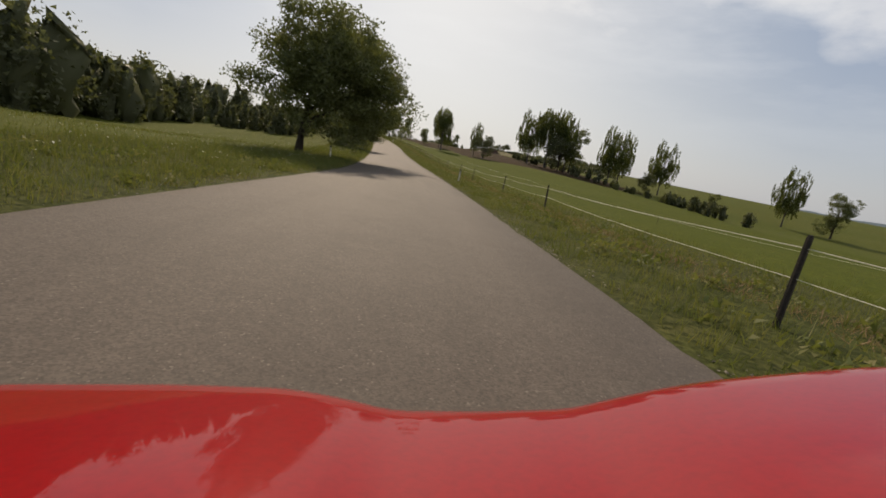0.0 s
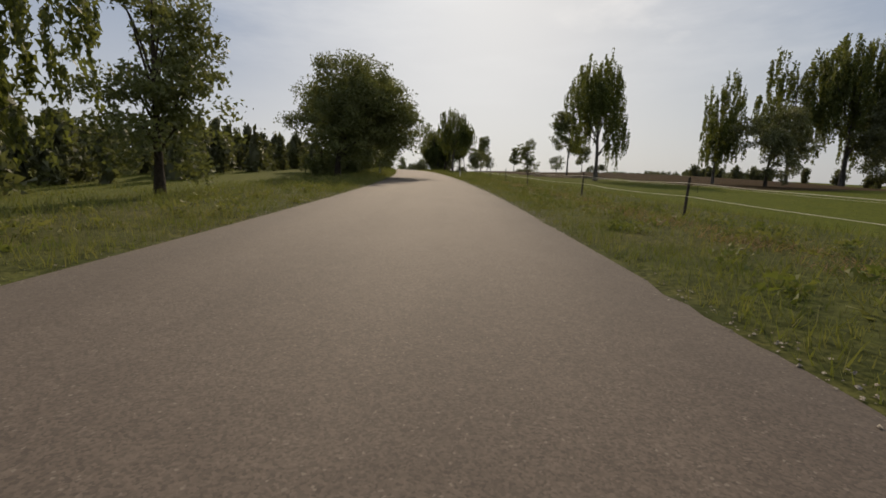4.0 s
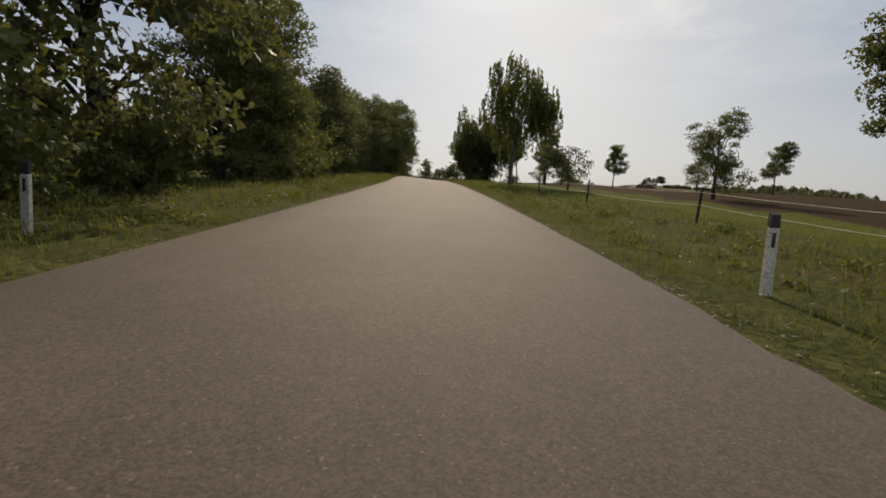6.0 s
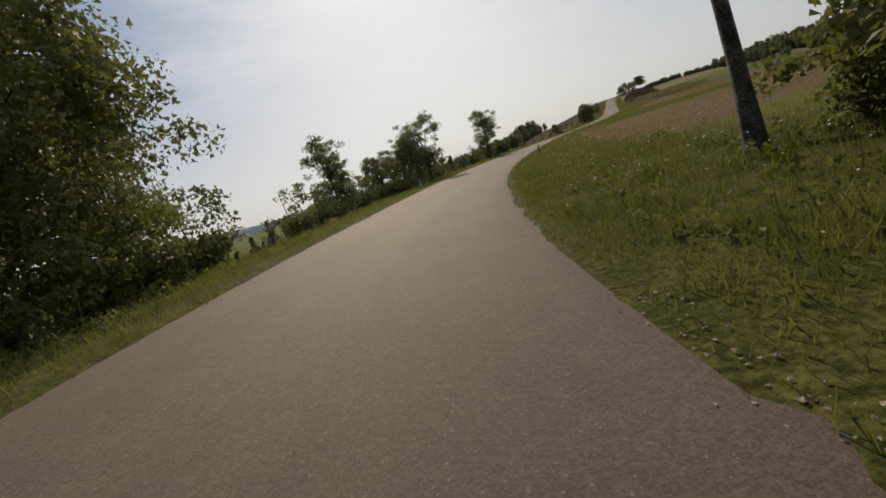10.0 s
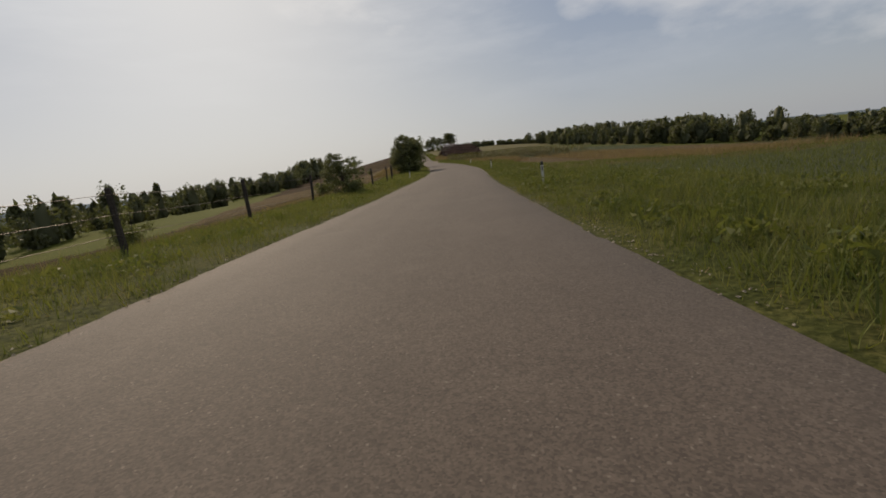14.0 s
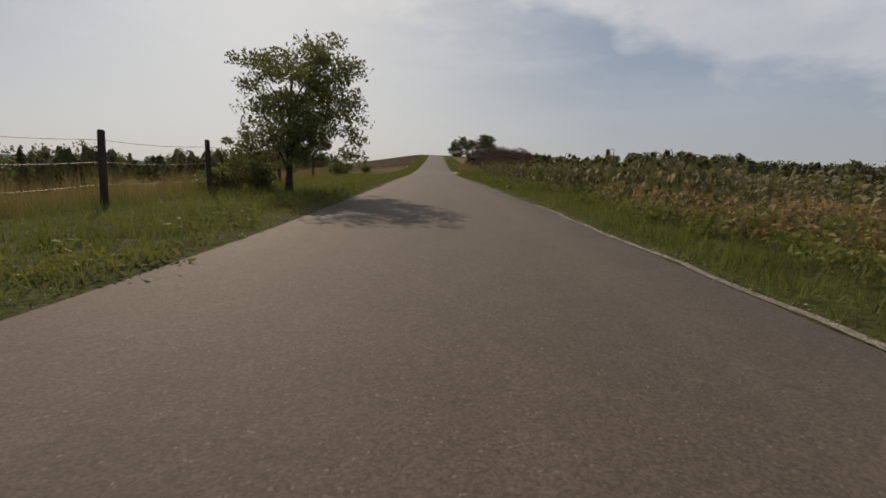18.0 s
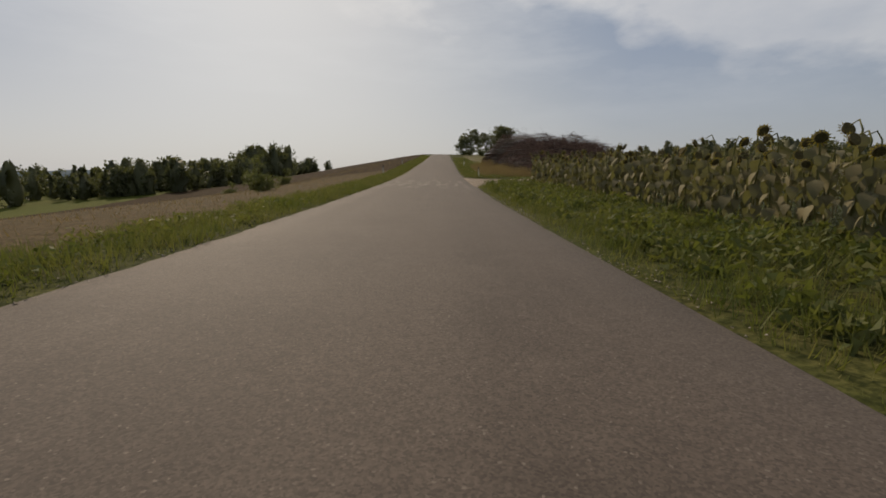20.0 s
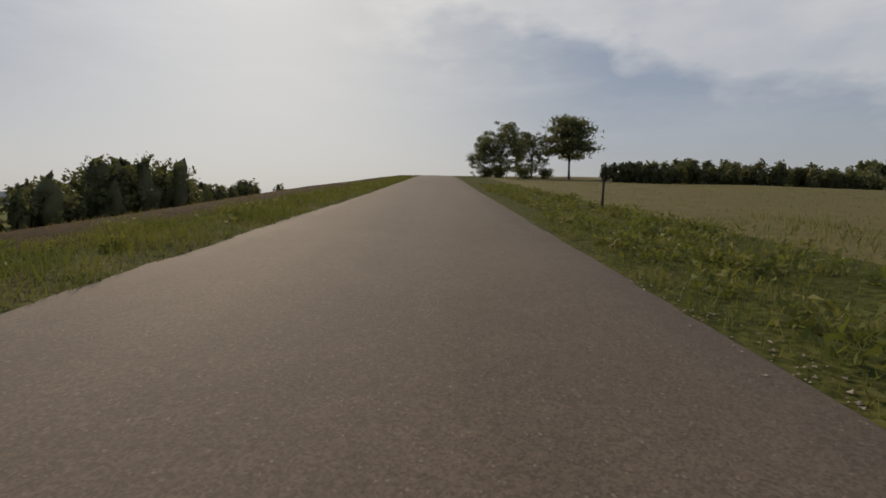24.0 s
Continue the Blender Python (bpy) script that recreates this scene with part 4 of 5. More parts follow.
# ---------------------------------------------------------------- grass
def blades(name, label, s0, s1, u0, u1, per, low, high, mat, seed, wide=0.016, clump=0.6, category="grass", lean=0.35):
    """Single blades over a stretch of verge or field, thicker in clumps."""
    rng = np.random.default_rng(seed)
    n = int(abs((s1 - s0) * (u1 - u0)) * per)
    s, u = rng.uniform(s0, s1, n), rng.uniform(min(u0, u1), max(u0, u1), n)
    x, y, z = surface(s, u)
    lumpy = 0.5 + 0.5 * np.sin(x * 1.9 + 1.4 * np.sin(y * 1.3)) * np.sin(y * 2.3 + np.sin(x * 0.9))
    keep = (rng.uniform(0, 1, n) < (1 - clump) + clump * lumpy) & (turning(s, u) < 0.5) & ((u > 0) | (-u > np.interp(s, LEFT_S, LEFT_U)))
    x, y, z, lumpy = x[keep], y[keep], z[keep], lumpy[keep]
    n = len(x)
    tuft = 0.5 + 0.5 * np.sin(x * 5.1 + 2 * np.sin(y * 2.9)) * np.sin(y * 4.7 + 2 * np.sin(x * 3.3))
    h = rng.uniform(low, high, n) * (0.4 + 0.65 * lumpy + 0.55 * tuft ** 2)
    a = rng.uniform(0, 2 * math.pi, n)
    w = wide * rng.uniform(0.6, 1.5, n)
    tip = rng.normal(0, lean, (n, 2)) * h[:, None]
    base = np.stack([x, y, z - 0.03], 1)
    side = np.stack([np.cos(a) * w, np.sin(a) * w, 0 * w], 1)
    top = base + np.stack([tip[:, 0], tip[:, 1], h], 1)
    ring, k = [base - side, base + side, top], 3
    v = np.stack(ring, 1).reshape(-1, 3)
    return tagged(new(name, fast_mesh(name, v, np.arange(k * n).reshape(n, k), mat)), label, category, kind="stuff")


E = HALF + 0.02
blades("grass", "short grass and clover along the asphalt", -6, 480, E, 4.7, 270, 0.05, 0.22, GRASS, 41, 0.007, 0.5)
blades("grass", "short grass along the asphalt's other edge", -6, 480, -2.1, -4.7, 220, 0.06, 0.25, GRASS, 42, 0.007, 0.5)
blades("grass", "rough verge grass towards the fence", -6, 222, 4.6, 9.8, 70, 0.08, 0.32, GRASS, 43, 0.009, 0.4)
blades("grass", "rough verge grass below the stubble field", 222, 285, 4.6, 7.4, 55, 0.07, 0.26, GRASS, 67, 0.009, 0.4)
blades("grass", "rough verge grass beside the crops", 285, 480, 4.6, 9.8, 55, 0.07, 0.26, GRASS, 68, 0.009, 0.4)
blades("grass", "rough verge grass below the trees", -6, 402, -4.6, -9.8, 60, 0.1, 0.38, GRASS, 44, 0.009, 0.4)
blades("grass", "narrow strip of grass before the brown field", 395, 520, -2.2, -4.5, 240, 0.1, 0.32, GRASS, 64, 0.007, 0.4)
blades("tall_grass", "tall flowering meadow grass beside the road", -4, 66, -E - 0.3, -8.5, 130, 0.12, 0.36, LUSH, 45, 0.007)
blades("tall_grass", "tall green grass on the verge of the bend", 168, 300, E + 0.25, 7.4, 190, 0.1, 0.4, LUSH, 46, 0.007)
blades("tall_grass", "lush tall grass beside the crop", 262, 318, E + 0.6, 9.2, 110, 0.1, 0.34, LUSH, 47, 0.007)
blades("tall_grass", "weedy grass under the wire fence", 268, 350, -E - 0.6, -9, 130, 0.1, 0.34, GRASS, 48, 0.007)
blades("tall_grass", "lush grass in front of the sunflowers", 366, 431, E + 0.3, 6.8, 220, 0.08, 0.34, LUSH, 49, 0.008)
blades("tall_grass", "weeds and grass before the log pile", 436, 466, E + 0.4, 7.5, 180, 0.08, 0.32, LUSH, 50, 0.007)
blades("grass", "grass on the meadow before the wood", -6, 112, -9.8, -24, 14, 0.1, 0.28, GRASS, 51, 0.016)
blades("grass", "grazed pasture grass", -6, 160, 9.8, 26, 12, 0.04, 0.1, GRASS, 52, 0.016)
blades("crop", "low dark green crop", 262, 340, 9, 34, 30, 0.14, 0.3, LUSH, 53, 0.014, 0.3, "crop")
blades("mown_grass", "yellow-green mown meadow stubble", 463, 520, 6.5, 30, 20, 0.03, 0.1, GRASS, 54, 0.016)
blades("dry_grass", "tall dry brown grass before the brush pile", 438, 457.5, 4.7, 9.6, 520, 0.4, 0.85, DRY, 55, 0.004, 0.6, "grass", 0.18)
blades("dry_grass", "pale reeds and dry grass behind the wire fence", 360, 402, -7.2, -12, 110, 0.45, 0.95, DRY, 56, 0.006, 0.6, "grass", 0.18)
blades("dry_grass", "dry brown grass on the falling field", 268, 350, -8.6, -24, 14, 0.2, 0.45, DRY, 57, 0.01)
blades("dry_grass", "strip of tall dry grass across the field", 322, 378, 18, 30, 20, 0.4, 0.7, DRY, 58, 0.014)
blades("stubble", "brown stubble on the falling field", 404, 500, -4.8, -40, 8, 0.05, 0.16, DRY, 59, 0.016)
blades("stubble", "weedy stubble on the field above the bend", 222, 275, 7.4, 34, 14, 0.06, 0.2, DRY, 60, 0.016)
blades("dry_grass", "wispy pale seed stalks in the tall grass of the bend", 226, 268, 4.6, 10, 60, 0.3, 0.6, DRY, 65, 0.004, 0.7, "grass", 0.3)
blades("tall_grass", "tall weedy grass below the roadside trees", 348, 404, -3.2, -8.2, 130, 0.1, 0.4, GRASS, 66, 0.007)
blades("hay_row", "raked row of dry hay along the fence", 0, 132, 5.3, 6.5, 260, 0.05, 0.19, DRY, 61, 0.01, 0.9, "hay", 1.2)
blades("dry_edge", "dry stalks along the broken asphalt edge", 196, 345, HALF - 0.12, HALF + 0.3, 60, 0.03, 0.1, DRY, 62, 0.008, 0.8, "grass", 1.0)
blades("dry_edge", "dry stalks along the asphalt's other edge", -6, 480, -2.1, -HALF - 0.25, 30, 0.03, 0.1, DRY, 63, 0.008, 0.9, "grass", 1.0)


def weeds(name, label, s0, s1, u0, u1, clumps, each, high, size, mat, seed):
    """Low broad-leaved clumps in the verge."""
    rng = np.random.default_rng(seed)
    s, u = rng.uniform(s0, s1, clumps), rng.uniform(min(u0, u1), max(u0, u1), clumps)
    keep = turning(s, u) < 0.5
    x, y, z = surface(s[keep], u[keep])
    tall, spread = rng.uniform(0.3, 1.0, len(x)) * high, rng.uniform(0.08, 0.22, len(x))
    c = np.repeat(np.stack([x, y, z], 1), each, 0)
    f = rng.uniform(0, 1, len(c))
    c = c + np.stack([rng.normal(0, 1, len(c)) * np.repeat(spread, each), rng.normal(0, 1, len(c)) * np.repeat(spread, each), f * np.repeat(tall, each)], 1)
    v, q = leaves(rng, c, 0.01, size, -0.3, 2.0)
    return tagged(new(name, fast_mesh(name, v, q, mat)), label, "weeds", kind="stuff")


weeds("weeds", "leafy weeds in the verge before the sunflowers", 385, 431, 3.5, 7.0, 620, 55, 0.4, 0.06, LUSH, 81)
weeds("weeds", "leafy weeds along the pasture fence", -4, 175, 3.6, 7.4, 900, 40, 0.26, 0.05, GRASS, 82)
weeds("weeds", "leafy weeds on the far verge", -4, 345, -3.2, -6.6, 1300, 36, 0.3, 0.05, GRASS, 83)
weeds("weeds", "clover and dock on the inner verge of the bend", 196, 345, 3.5, 8.0, 900, 40, 0.3, 0.055, LUSH, 84)
weeds("weeds", "weeds along the mown meadow", 432, 500, 3.4, 6.0, 500, 45, 0.28, 0.05, GRASS, 85)
weeds("weeds", "clumps in the strip before the brown field", 360, 500, -2.9, -4.3, 420, 40, 0.3, 0.05, GRASS, 86)


def flowers(name, label, s0, s1, u0, u1, per, size, mat, seed, height=0.3):
    """Small open blossoms over the grass."""
    rng = np.random.default_rng(seed)
    n = int(abs((s1 - s0) * (u1 - u0)) * per)
    s, u = rng.uniform(s0, s1, n), rng.uniform(min(u0, u1), max(u0, u1), n)
    x, y, z = surface(s, u)
    c = np.stack([x, y, z + rng.uniform(0.5, 1.1, n) * height], 1)
    a = np.linspace(0, 2 * math.pi, 6, endpoint=False)
    tilt = rng.normal(0, 0.4, (n, 2))
    r = size * rng.uniform(0.6, 1.3, n)
    ring = [c + np.stack([r * math.cos(w), r * math.sin(w), r * (tilt[:, 0] * math.cos(w) + tilt[:, 1] * math.sin(w))], 1) for w in a]
    v = np.stack(ring, 1).reshape(-1, 3)
    return tagged(new(name, fast_mesh(name, v, np.arange(6 * n).reshape(n, 6), mat)), label, "wild flowers", kind="stuff")


def grit(name, label, s0, s1, side, per, seed):
    """Crumbs of asphalt and gravel along the road's edge."""
    rng = np.random.default_rng(seed)
    n = int((s1 - s0) * per)
    s = rng.uniform(s0, s1, n)
    u = side * ((HALF if side > 0 else np.interp(s, LEFT_S, LEFT_U)) + rng.normal(0.06, 0.1, n))
    keep = 0.5 + 0.5 * np.sin(s * 0.8 + 2 * np.sin(s * 0.23)) > rng.uniform(0, 1, n)
    x, y, z = surface(s[keep], u[keep])
    n = len(x)
    r = rng.uniform(0.005, 0.018, (n, 1))
    c = np.stack([x, y, z + 0.012], 1)
    corner = [c + r * rng.normal(0, 0.25, (n, 3)) + r * np.array(k) for k in ((1.2, 0, 0), (-0.6, 1, 0), (-0.6, -1, 0), (0, 0, 0.8))]
    v = np.stack(corner, 1).reshape(-1, 3)
    f = (np.arange(n)[:, None, None] * 4 + np.array([(0, 1, 3), (1, 2, 3), (2, 0, 3)])).reshape(-1, 3)
    return tagged(new(name, fast_mesh(name, v, f, PALE)), label, "gravel", kind="stuff")


grit("edge_grit", "pale crumbs and grit along the asphalt's edge", -6, 480, 1, 40, 81)
grit("edge_grit", "pale crumbs and grit along the asphalt's other edge", -6, 480, -1, 22, 82)
PETAL = leafy("white_petals", (0.7, 0.7, 0.62), (0.6, 0.6, 0.45), 0.7, 0.3)
weeds("dry_bush", "bushy mound of tall dry stalks before the logs", 455.6, 457.6, 6.1, 7.6, 34, 90, 1.2, 0.05, DRY, 89)
weeds("dry_weeds", "tall brown dock and dry weeds beside the sunflowers", 360, 379, 5.2, 13, 420, 45, 0.85, 0.07, DRY, 87)
weeds("weeds", "rank green weeds beside the sunflowers", 356, 380, 4.6, 10, 420, 45, 0.55, 0.06, GRASS, 88)
flowers("wild_flowers", "small white clover and yarrow blossoms on the verge", 100, 175, 3.4, 8.5, 1.6, 0.014, PETAL, 71, 0.2)
flowers("wild_flowers", "white blossoms in the tall grass of the bend", 196, 262, 3.6, 9, 2.5, 0.015, PETAL, 72, 0.4)
flowers("wild_flowers", "white umbels before the log pile", 430, 470, 3.8, 6.5, 3.5, 0.017, PETAL, 73, 0.36)
flowers("wild_flowers", "pale seed heads in the meadow grass", -4, 60, -3.6, -12, 3, 0.013, PETAL, 74, 0.45)


# ---------------------------------------------------------------- sunflower field
SUNLEAF = leafy("sunflower_leaves", (0.095, 0.09, 0.042), (0.23, 0.195, 0.105), 0.75, 0.25)
SUNSTEM = leafy("sunflower_stems", (0.1, 0.11, 0.035), (0.13, 0.12, 0.04), 0.8, 0.0)
SUNHEAD = patchy("ripe_sunflower_head", (0.13, 0.11, 0.04), (0.16, 0.13, 0.045), (0.06, 0.048, 0.02), 4.0, 40.0, bump=0.8, depth=0.01)
PETALS = leafy("faded_yellow_petals", (0.3, 0.2, 0.02), (0.22, 0.17, 0.04), 0.7, 0.4)


def big_leaf(length):
    """A heart-shaped leaf that hangs from its stalk, folded along the middle."""
    rows = [(0.0, 0.02, 0.0), (0.16, 0.2, 0.0), (0.32, 0.42, -0.04), (0.6, 0.34, -0.2), (0.85, 0.16, -0.42), (1.0, 0.0, -0.62)]
    v, f = [], []
    for x, w, z in rows:
        v += [(x * length, -w * length, (z + 0.12 * w) * length), (x * length, 0, z * length), (x * length, w * length, (z + 0.12 * w) * length)]
    for k in range(len(rows) - 1):
        a = 3 * k
        f += [(a, a + 1, a + 4, a + 3), (a + 1, a + 2, a + 5, a + 4)]
    return np.array(v), np.array(f)


def sunflower(seed):
    r = random.Random(seed)
    height = r.uniform(1.5, 1.75)
    thing = tagged(new("sunflower"), "ripe sunflower with a hanging head and drooping leaves", "sunflower", "sunflowers along the road")
    bow = r.uniform(0.05, 0.15)
    v, q = tube([(0, 0, -0.1), (0.02, 0, height * 0.5), (bow * 0.4, 0, height * 0.92), (bow, 0, height), (bow + 0.12, 0, height - 0.06)], [0.02, 0.017, 0.014, 0.012, 0.01], 5)
    part("stem", fast_mesh("stem", v, q, SUNSTEM, True), thing)
    for k in range(10):
        length = r.uniform(0.2, 0.33)
        v, q = big_leaf(length)
        me = fast_mesh("leaf", v, q, SUNLEAF, True)
        ob = part("leaf", me, thing)
        ob.matrix_basis = pose(0.02, 0, height * (0.2 + 0.075 * k), 0, r.uniform(20, 70), 137 * k + r.uniform(-20, 20))
    bm = bmesh.new()
    bmesh.ops.create_cone(bm, cap_ends=True, segments=12, radius1=0.1, radius2=0.075, depth=0.05)
    head = part("head", done("head", bm, SUNHEAD), thing, "brown ripe seed head")
    head.matrix_basis = pose(bow + 0.16, 0, height - 0.12, 0, 115, 0)
    v, q = [], []
    for k in range(14):
        a, b = 2 * math.pi * k / 14, 2 * math.pi * (k + 0.8) / 14
        n = len(v)
        v += [(0.09 * math.cos(a), 0.09 * math.sin(a), 0.02), (0.14 * math.cos((a + b) / 2), 0.14 * math.sin((a + b) / 2), r.uniform(0, 0.05)), (0.09 * math.cos(b), 0.09 * math.sin(b), 0.02)]
        q.append((n, n + 1, n + 2))
    petals = part("petals", fast_mesh("petals", v, q, PETALS), head, "faded yellow petals")
    return thing


sun_kinds = [sunflower(300 + k) for k in range(4)]
rng = random.Random(77)
planted = 0
for row in range(3):
    for k in range(96):
        s, u = 377 + k * 0.542 + rng.uniform(-0.15, 0.15), 6.9 + row * 0.6 + rng.uniform(-0.15, 0.15)
        m = stand(s, u, 0.0, rng.uniform(0, 360), (rng.uniform(-6, 6), rng.uniform(-6, 6))) @ Matrix.Scale(rng.uniform(0.88, 1.1), 4)
        if planted < 4:
            sun_kinds[planted].matrix_basis = m
        else:
            copy_thing(sun_kinds[planted % 4], m)
        planted += 1


def sunflower_rest():
    rng = np.random.default_rng(78)
    n = 1700
    s, u = rng.uniform(377, 429, n), rng.uniform(8.3, 30, n)
    x, y, z = surface(s, u)
    lv, lq = big_leaf(0.26)
    verts, polys, count = [], [], 0
    for k in range(n):
        h = rng.uniform(1.4, 1.8)
        v, q = tube([(x[k], y[k], z[k]), (x[k], y[k], z[k] + h)], [0.02, 0.012], 4)
        verts.append(v), polys.append(q + count)
        count += len(v)
        for j in range(6):
            a = rng.uniform(0, 2 * math.pi)
            c, d = math.cos(a), math.sin(a)
            w = np.stack([lv[:, 0] * c - lv[:, 1] * d, lv[:, 0] * d + lv[:, 1] * c, lv[:, 2]], 1) + (x[k], y[k], z[k] + h * (0.26 + 0.14 * j))
            verts.append(w), polys.append(lq + count)
            count += len(w)
    return tagged(new("sunflower_field", fast_mesh("sunflower_field", np.vstack(verts), np.vstack(polys), SUNLEAF)), "dense field of ripening sunflowers", "crop", kind="stuff")


sunflower_rest()


# ---------------------------------------------------------------- brush and logs
TWIG = leafy("dry_brushwood", (0.055, 0.034, 0.027), (0.18, 0.112, 0.084), 0.9, 0.0)
# near-black brown: the shade deep between the branches, painted as a colour
HEAP_SHADE = patchy("painted_heap_shade", (0.04, 0.026, 0.02), (0.055, 0.035, 0.026), (0.018, 0.012, 0.01), 0.8, 7.0, bump=1.0, depth=0.25)
LOGBARK = patchy("log_bark", (0.12, 0.09, 0.065), (0.16, 0.13, 0.1), (0.05, 0.038, 0.03), 2.0, 8.0, bump=0.9, depth=0.02)
LOGPALE = patchy("peeled_birch_log", (0.62, 0.56, 0.47), (0.46, 0.4, 0.32), (0.14, 0.11, 0.085), 1.5, 5.0, bump=0.5, depth=0.02)
LOGEND = patchy("sawn_log_end", (0.42, 0.31, 0.2), (0.34, 0.25, 0.16), (0.1, 0.07, 0.045), 8.0, 30.0, bump=0.3, depth=0.005)


def pile_height(s, u):
    """The brush pile's outline: a long mound."""
    along = np.clip((s - 439) / 17, 0, 1) * np.clip((460 - s) / 2.5, 0, 1)
    near = 9.2 - 0.06 * np.clip(s - 440, 0, 20)
    over = np.clip((u - near) / 3.2, 0, 1) * np.clip((near + 14 - u) / 5, 0, 1)
    along = np.maximum(along, np.clip((s - 464.8) / 0.8, 0, 1) * np.clip((470 - s) / 2, 0, 1))
    return 4.0 * np.sqrt(along * over) * (0.9 + 0.12 * np.sin(s * 0.9) + 0.08 * np.sin(u * 1.3 + s))


def brush_pile():
    thing = tagged(new("brush_pile"), "huge dark heap of cut branches and brushwood", "brush pile")
    rng = np.random.default_rng(91)
    # added filler sheet below the twigs; its dark colour stands in for shade
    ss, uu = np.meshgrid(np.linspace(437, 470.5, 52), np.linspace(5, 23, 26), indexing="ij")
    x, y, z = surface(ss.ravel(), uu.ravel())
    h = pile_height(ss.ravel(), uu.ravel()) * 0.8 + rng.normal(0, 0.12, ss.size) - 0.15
    part("heap_shade_sheet", fast_mesh("heap_shade_sheet", np.stack([x, y, z + h], 1), grid_faces(52, 26), HEAP_SHADE), thing, "filler sheet in the heap, painted dark as shade between branches")
    verts, polys, count = [], [], 0
    n = 12500
    s, u = rng.uniform(437.5, 470, n), rng.uniform(5.4, 20, n)
    top = pile_height(s, u)
    x, y, z = surface(s, u)
    dx, dy = float(np.interp(450, STEP, WAY[:, 0])), float(np.interp(450, STEP, WAY[:, 1]))
    for k in range(n):
        if top[k] < 0.25:
            continue
        long = rng.uniform(0.5, 2.0)
        way = np.array([-dy * 0.8 + rng.normal(0, 0.6), dx * 0.8 + rng.normal(0, 0.6), rng.normal(0.12, 0.28)])
        way *= long / np.linalg.norm(way)
        p = np.array([x[k], y[k], z[k] + top[k] * rng.uniform(0.82, 1.0)])
        g = rng.uniform(0.006, 0.022)
        v, q = tube([p - way * 0.5, p + np.array([0, 0, 0.05]), p + way * 0.5 + np.array([0, 0, rng.normal(0, 0.12)])], [g, g * 0.8, g * 0.3], 3)
        verts.append(v), polys.append(q + count)
        count += len(v)
    part("brushwood", fast_mesh("brushwood", np.vstack(verts), np.vstack(polys), TWIG), thing)["kind"] = "stuff"
    for k in range(26):
        s, u = rng.uniform(440, 460), rng.uniform(7, 11)
        x1, y1, z1 = (float(v) for v in surface(s, u))
        t = float(pile_height(np.array(s), np.array(u)))
        a = np.array([x1, y1, z1 + t * 0.97])
        way = np.array([-dy + rng.normal(0, 0.3), dx + rng.normal(0, 0.3), rng.normal(0, 0.08)]) * rng.uniform(0.8, 1.8)
        g = rng.uniform(0.025, 0.05)
        v, q = tube([a - way * 0.5, a + way * 0.5], [g, g * 0.7], 6)
        part("bare_branch", fast_mesh("bare_branch", v, q, LOGPALE, True), thing, "pale bare branch")


brush_pile()


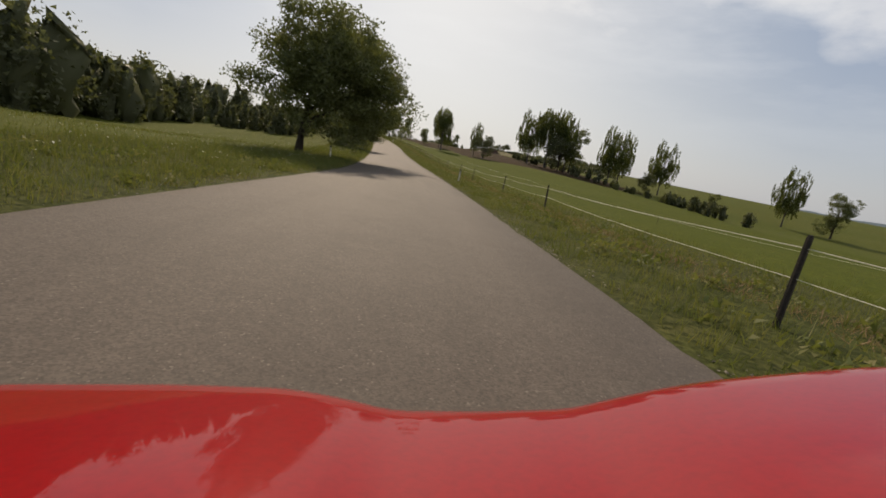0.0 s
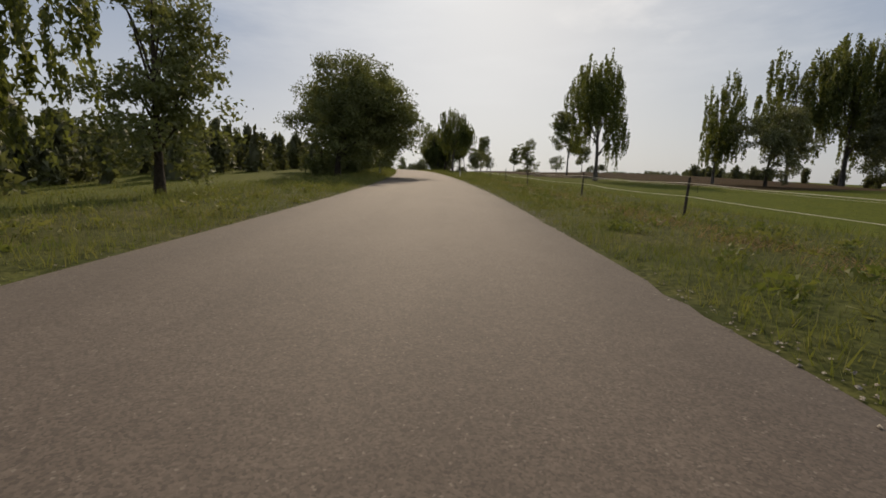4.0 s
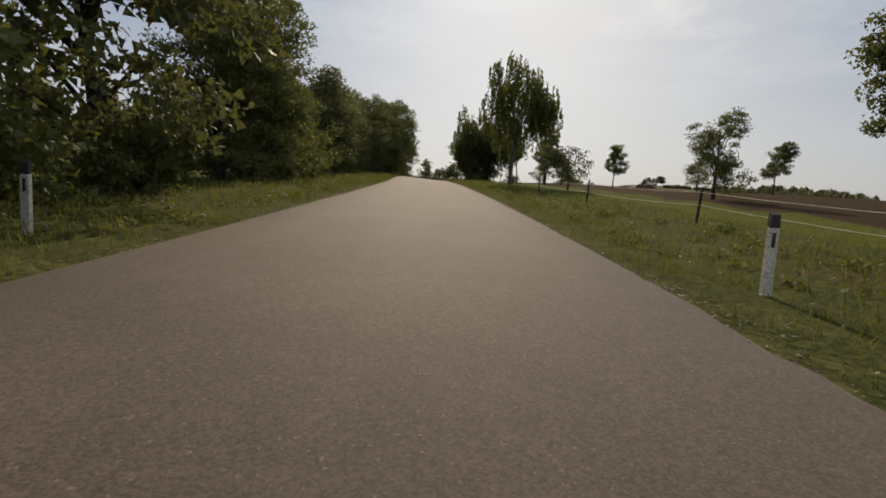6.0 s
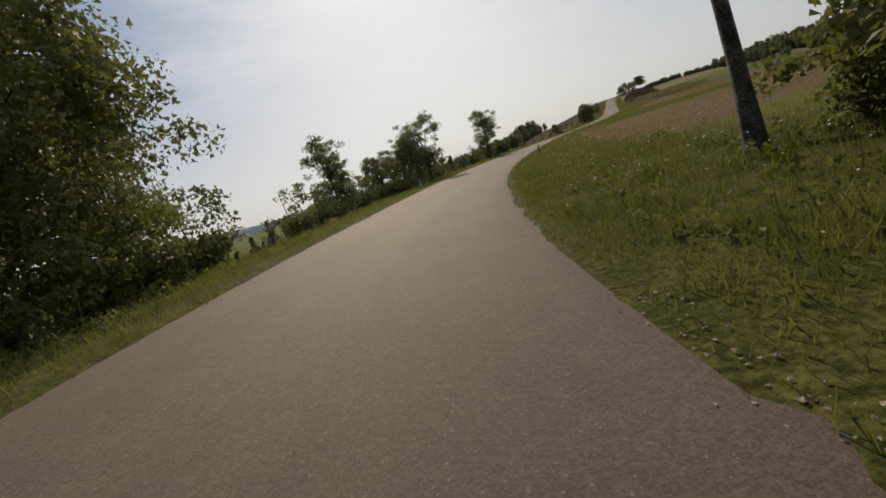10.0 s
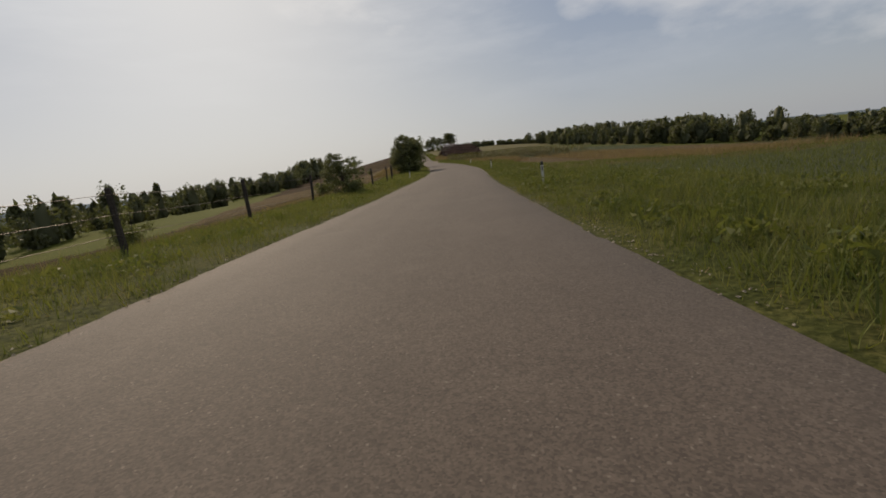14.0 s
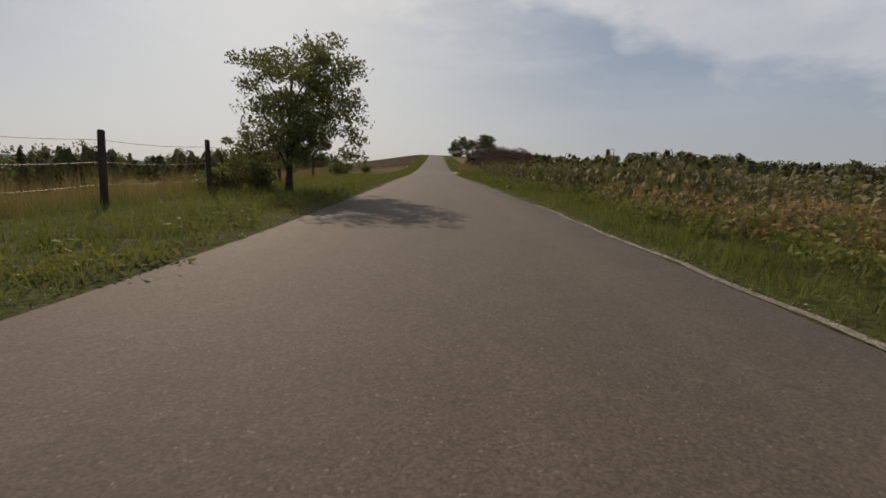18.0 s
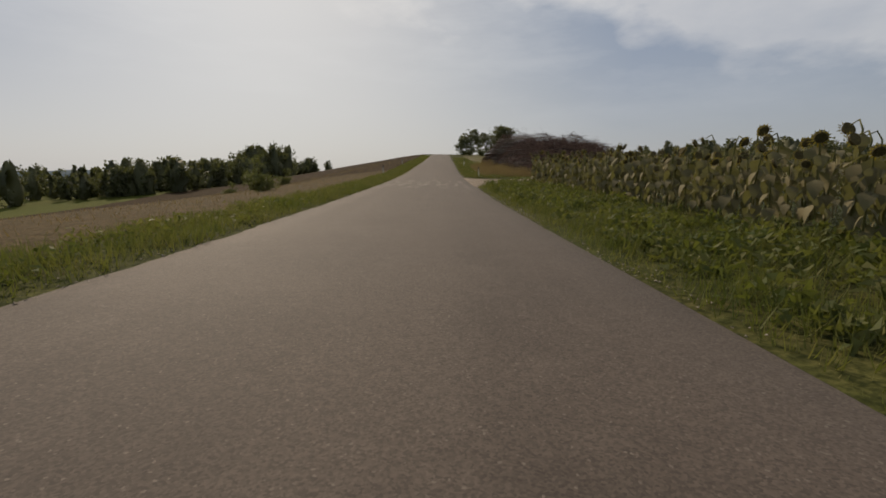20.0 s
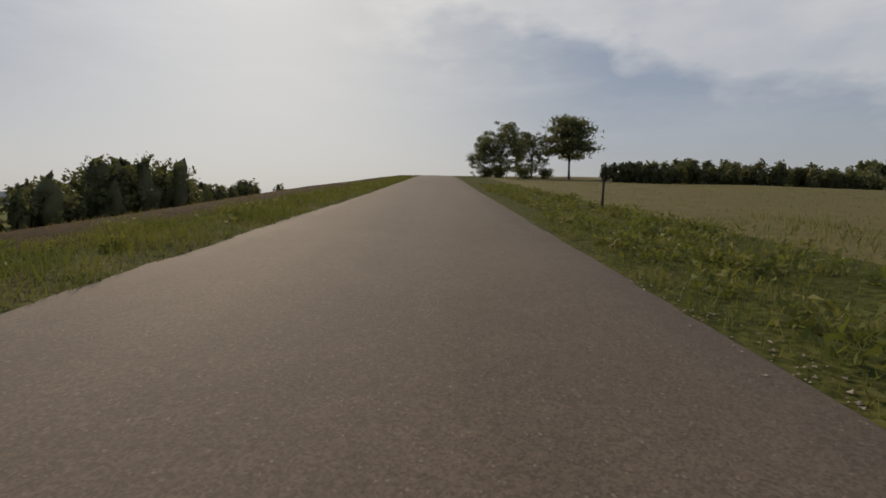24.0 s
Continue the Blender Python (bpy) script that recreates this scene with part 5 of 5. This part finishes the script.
def log_stack():
    thing = tagged(new("log_stack"), "tall stack of long birch logs beside the meadow", "log stack")
    rng = np.random.default_rng(92)
    dx, dy = float(np.interp(460, STEP, WAY[:, 0])), float(np.interp(460, STEP, WAY[:, 1]))
    for layer in range(3):
        z_up = 0.06
        while z_up < 3.5 - 0.3 * layer:
            g = rng.uniform(0.025, 0.085)
            u0 = 7.2 + 1.0 * max(0.0, z_up - 1.1) * rng.uniform(0.7, 1.0) + rng.uniform(-0.5, 0.4) + 0.3 * layer
            u1 = u0 + rng.uniform(3.5, 6.0)
            s = 463.8 + layer * 0.6 + rng.uniform(-0.12, 0.12)
            xa, ya, za = (float(v) for v in surface(s + rng.uniform(-0.1, 0.1), u0))
            xb, yb, _ = (float(v) for v in surface(s + rng.uniform(-0.2, 0.2), u1))
            a, b = np.array([xa, ya, za + z_up + g]), np.array([xb, yb, za + z_up + g + rng.uniform(-0.3, 0.3)])
            mid = (a + b) / 2 + rng.normal(0, 0.06, 3)
            v, q = tube([a, mid, b], [g, g * 0.93, g * 0.85], 9)
            log = part("log", fast_mesh("log", v, q, LOGPALE if rng.uniform() < 0.65 else LOGBARK, True), thing)
            ring = v[:9] - (b - a) / np.linalg.norm(b - a) * 0.002
            part("sawn_end", fast_mesh("sawn_end", ring, [tuple(range(9))], LOGEND), log, "pale sawn end")
            z_up += g * 1.75
    for k in range(300):
        s, u = 463.6 + rng.uniform(-0.4, 0.6), rng.uniform(7.2, 13)
        x1, y1, z1 = (float(v) for v in surface(s, u))
        h = min(4.6, (u - 7.0) * 1.3) * rng.uniform(0.3, 1.1) + 0.1
        way = np.array([-dy * rng.uniform(-1, 1), dx * rng.uniform(-1, 1), rng.normal(0, 0.7)]) * rng.uniform(0.4, 1.0)
        p = np.array([x1, y1, z1 + h])
        v, q = tube([p - way * 0.5, p + rng.normal(0, 0.08, 3), p + way * 0.5], [0.013, 0.01, 0.004], 4)
        part("loose_twig", fast_mesh("loose_twig", v, q, TWIG), thing)
    verts, polys, count = [], [], 0
    for k in range(1500):
        s, u = rng.uniform(462.8, 466.5), rng.uniform(7.0, 14)
        x1, y1, z1 = (float(v) for v in surface(s, u))
        edge = min(4.1, max(0.4, (u - 6.6) * 1.25))
        p = np.array([x1, y1, z1 + edge * (rng.uniform(0.85, 1.05) if k % 3 else rng.uniform(0.1, 1.0))])
        way = np.array([-dy * rng.uniform(-1, 1), dx * rng.uniform(-1, 1), rng.normal(0, 0.25)]) * rng.uniform(0.5, 1.6)
        g = rng.uniform(0.005, 0.014)
        v, q = tube([p - way * 0.5, p + rng.normal(0, 0.06, 3), p + way * 0.5], [g, g * 0.8, g * 0.3], 3)
        verts.append(v), polys.append(q + count)
        count += len(v)
    part("brushwood", fast_mesh("brushwood", np.vstack(verts), np.vstack(polys), TWIG), thing, "dry brushwood heaped over the logs")["kind"] = "stuff"
    return thing


log_stack()


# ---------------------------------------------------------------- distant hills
# the blue-grey is air haze painted into the hills' base colour
FARHILL_HAZE = patchy("hills_painted_haze", (0.15, 0.19, 0.22), (0.19, 0.22, 0.24), (0.13, 0.165, 0.19), 0.003, 0.02, rough=1.0, bump=0.0, spec=0.0)


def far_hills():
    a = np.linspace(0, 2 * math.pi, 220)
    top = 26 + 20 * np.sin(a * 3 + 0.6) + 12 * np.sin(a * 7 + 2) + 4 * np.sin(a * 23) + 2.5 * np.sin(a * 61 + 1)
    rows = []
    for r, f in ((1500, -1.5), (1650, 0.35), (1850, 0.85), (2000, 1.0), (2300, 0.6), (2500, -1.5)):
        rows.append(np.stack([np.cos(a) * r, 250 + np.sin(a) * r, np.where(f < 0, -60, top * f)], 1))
    me = fast_mesh("far_hills", np.vstack(rows), grid_faces(6, 220), FARHILL_HAZE, True)
    return tagged(new("backdrop", me), "wooded hills on the horizon, blue haze painted into their colour", "hills", kind="structure")


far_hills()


# ---------------------------------------------------------------- the red vehicle at the start of the ride
RED, rn, rl, rb = material("red_car_paint", (0.42, 0.003, 0.006), 0.4, 0.15)
rb.inputs["IOR"].default_value = 1.2
rb.inputs["Coat Weight"].default_value, rb.inputs["Coat Roughness"].default_value, rb.inputs["Coat IOR"].default_value = 0.8, 0.02, 1.25
rl.new(mix(rn, rl, speckle(rn, rl, 60.0, 0.4, 0.7, 3.0), (0.23, 0.003, 0.005), (0.2, 0.003, 0.005)), rb.inputs["Base Color"])
RUBBER, *_ = material("tyre_rubber", (0.02, 0.02, 0.02), 0.85, 0.3)


def red_vehicle():
    """A low red front with two swollen wings and a sunk middle, seen from just above its scuttle."""
    thing = tagged(new("red_vehicle"), "glossy red vehicle front with swollen wings on the road", "vehicle")
    px = [-1.15, -0.9, -0.556, -0.326, -0.211, -0.108, 0.08, 0.259, 0.34, 0.455, 0.592, 0.765, 0.9, 1.15]
    py = [-0.29, -0.277, -0.278, -0.286, -0.3065, -0.334, -0.336, -0.331, -0.311, -0.286, -0.266, -0.251, -0.24, -0.25]

    def top(x, d):
        fold = x * (1 + 0.5 * (0.9 - d))
        z = np.interp(fold, px, py)
        z = 0.5 * z + 0.25 * (np.interp(fold - 0.035, px, py) + np.interp(fold + 0.035, px, py))
        return z - 0.9 * np.clip(d - 0.9, 0, 1) ** 2 * 6 + 0.03 * np.clip(0.9 - d, 0, 1)

    def sheet(name, x0, x1, label=""):
        xs, ds = np.linspace(x0, x1, 28), np.r_[np.linspace(0.2, 0.9, 16), 0.94, 0.99, 1.05, 1.1, 1.13]
        gx, gd = np.meshgrid(xs, ds)
        v = np.stack([gx.ravel(), gd.ravel(), top(gx, gd).ravel()], 1)
        me = fast_mesh(name, v, grid_faces(len(ds), len(xs)), RED, True)
        return part(name, me, thing, label)

    sheet("wing", -1.15, -0.16, "swollen red wing")
    sheet("bonnet", -0.16, 0.31, "sunk red bonnet between the wings")
    sheet("wing", 0.31, 1.15, "swollen red wing")
    part("nose", done("nose", shifted(prism(2.0, 0.5, 0.3, 0.96, 0.05, -0.82), (0, 0.75, 0)), RED), thing, "red nose panel")
    for x in (-0.8, 0.8):
        bm = bmesh.new()
        bmesh.ops.create_cone(bm, cap_ends=True, segments=24, radius1=0.27, radius2=0.27, depth=0.16)
        bmesh.ops.rotate(bm, verts=list(bm.verts), matrix=Matrix.Rotation(radians(90), 3, "Y"))
        bmesh.ops.bevel(bm, geom=list(bm.edges), offset=0.02, segments=1, affect="EDGES")
        tyre = part("tyre", done("tyre", bm, RUBBER), thing, "black tyre")
        tyre.location = (x, 0.6, -0.8 - (0.1 if x > 0 else -0.1))
    return thing


vehicle = red_vehicle()
start_eye, start_target, start_roll = PATH[0][1:]
vehicle.matrix_basis = look(start_eye, start_target, start_roll) @ pose(0, 0, 0, -90, 0, 0)
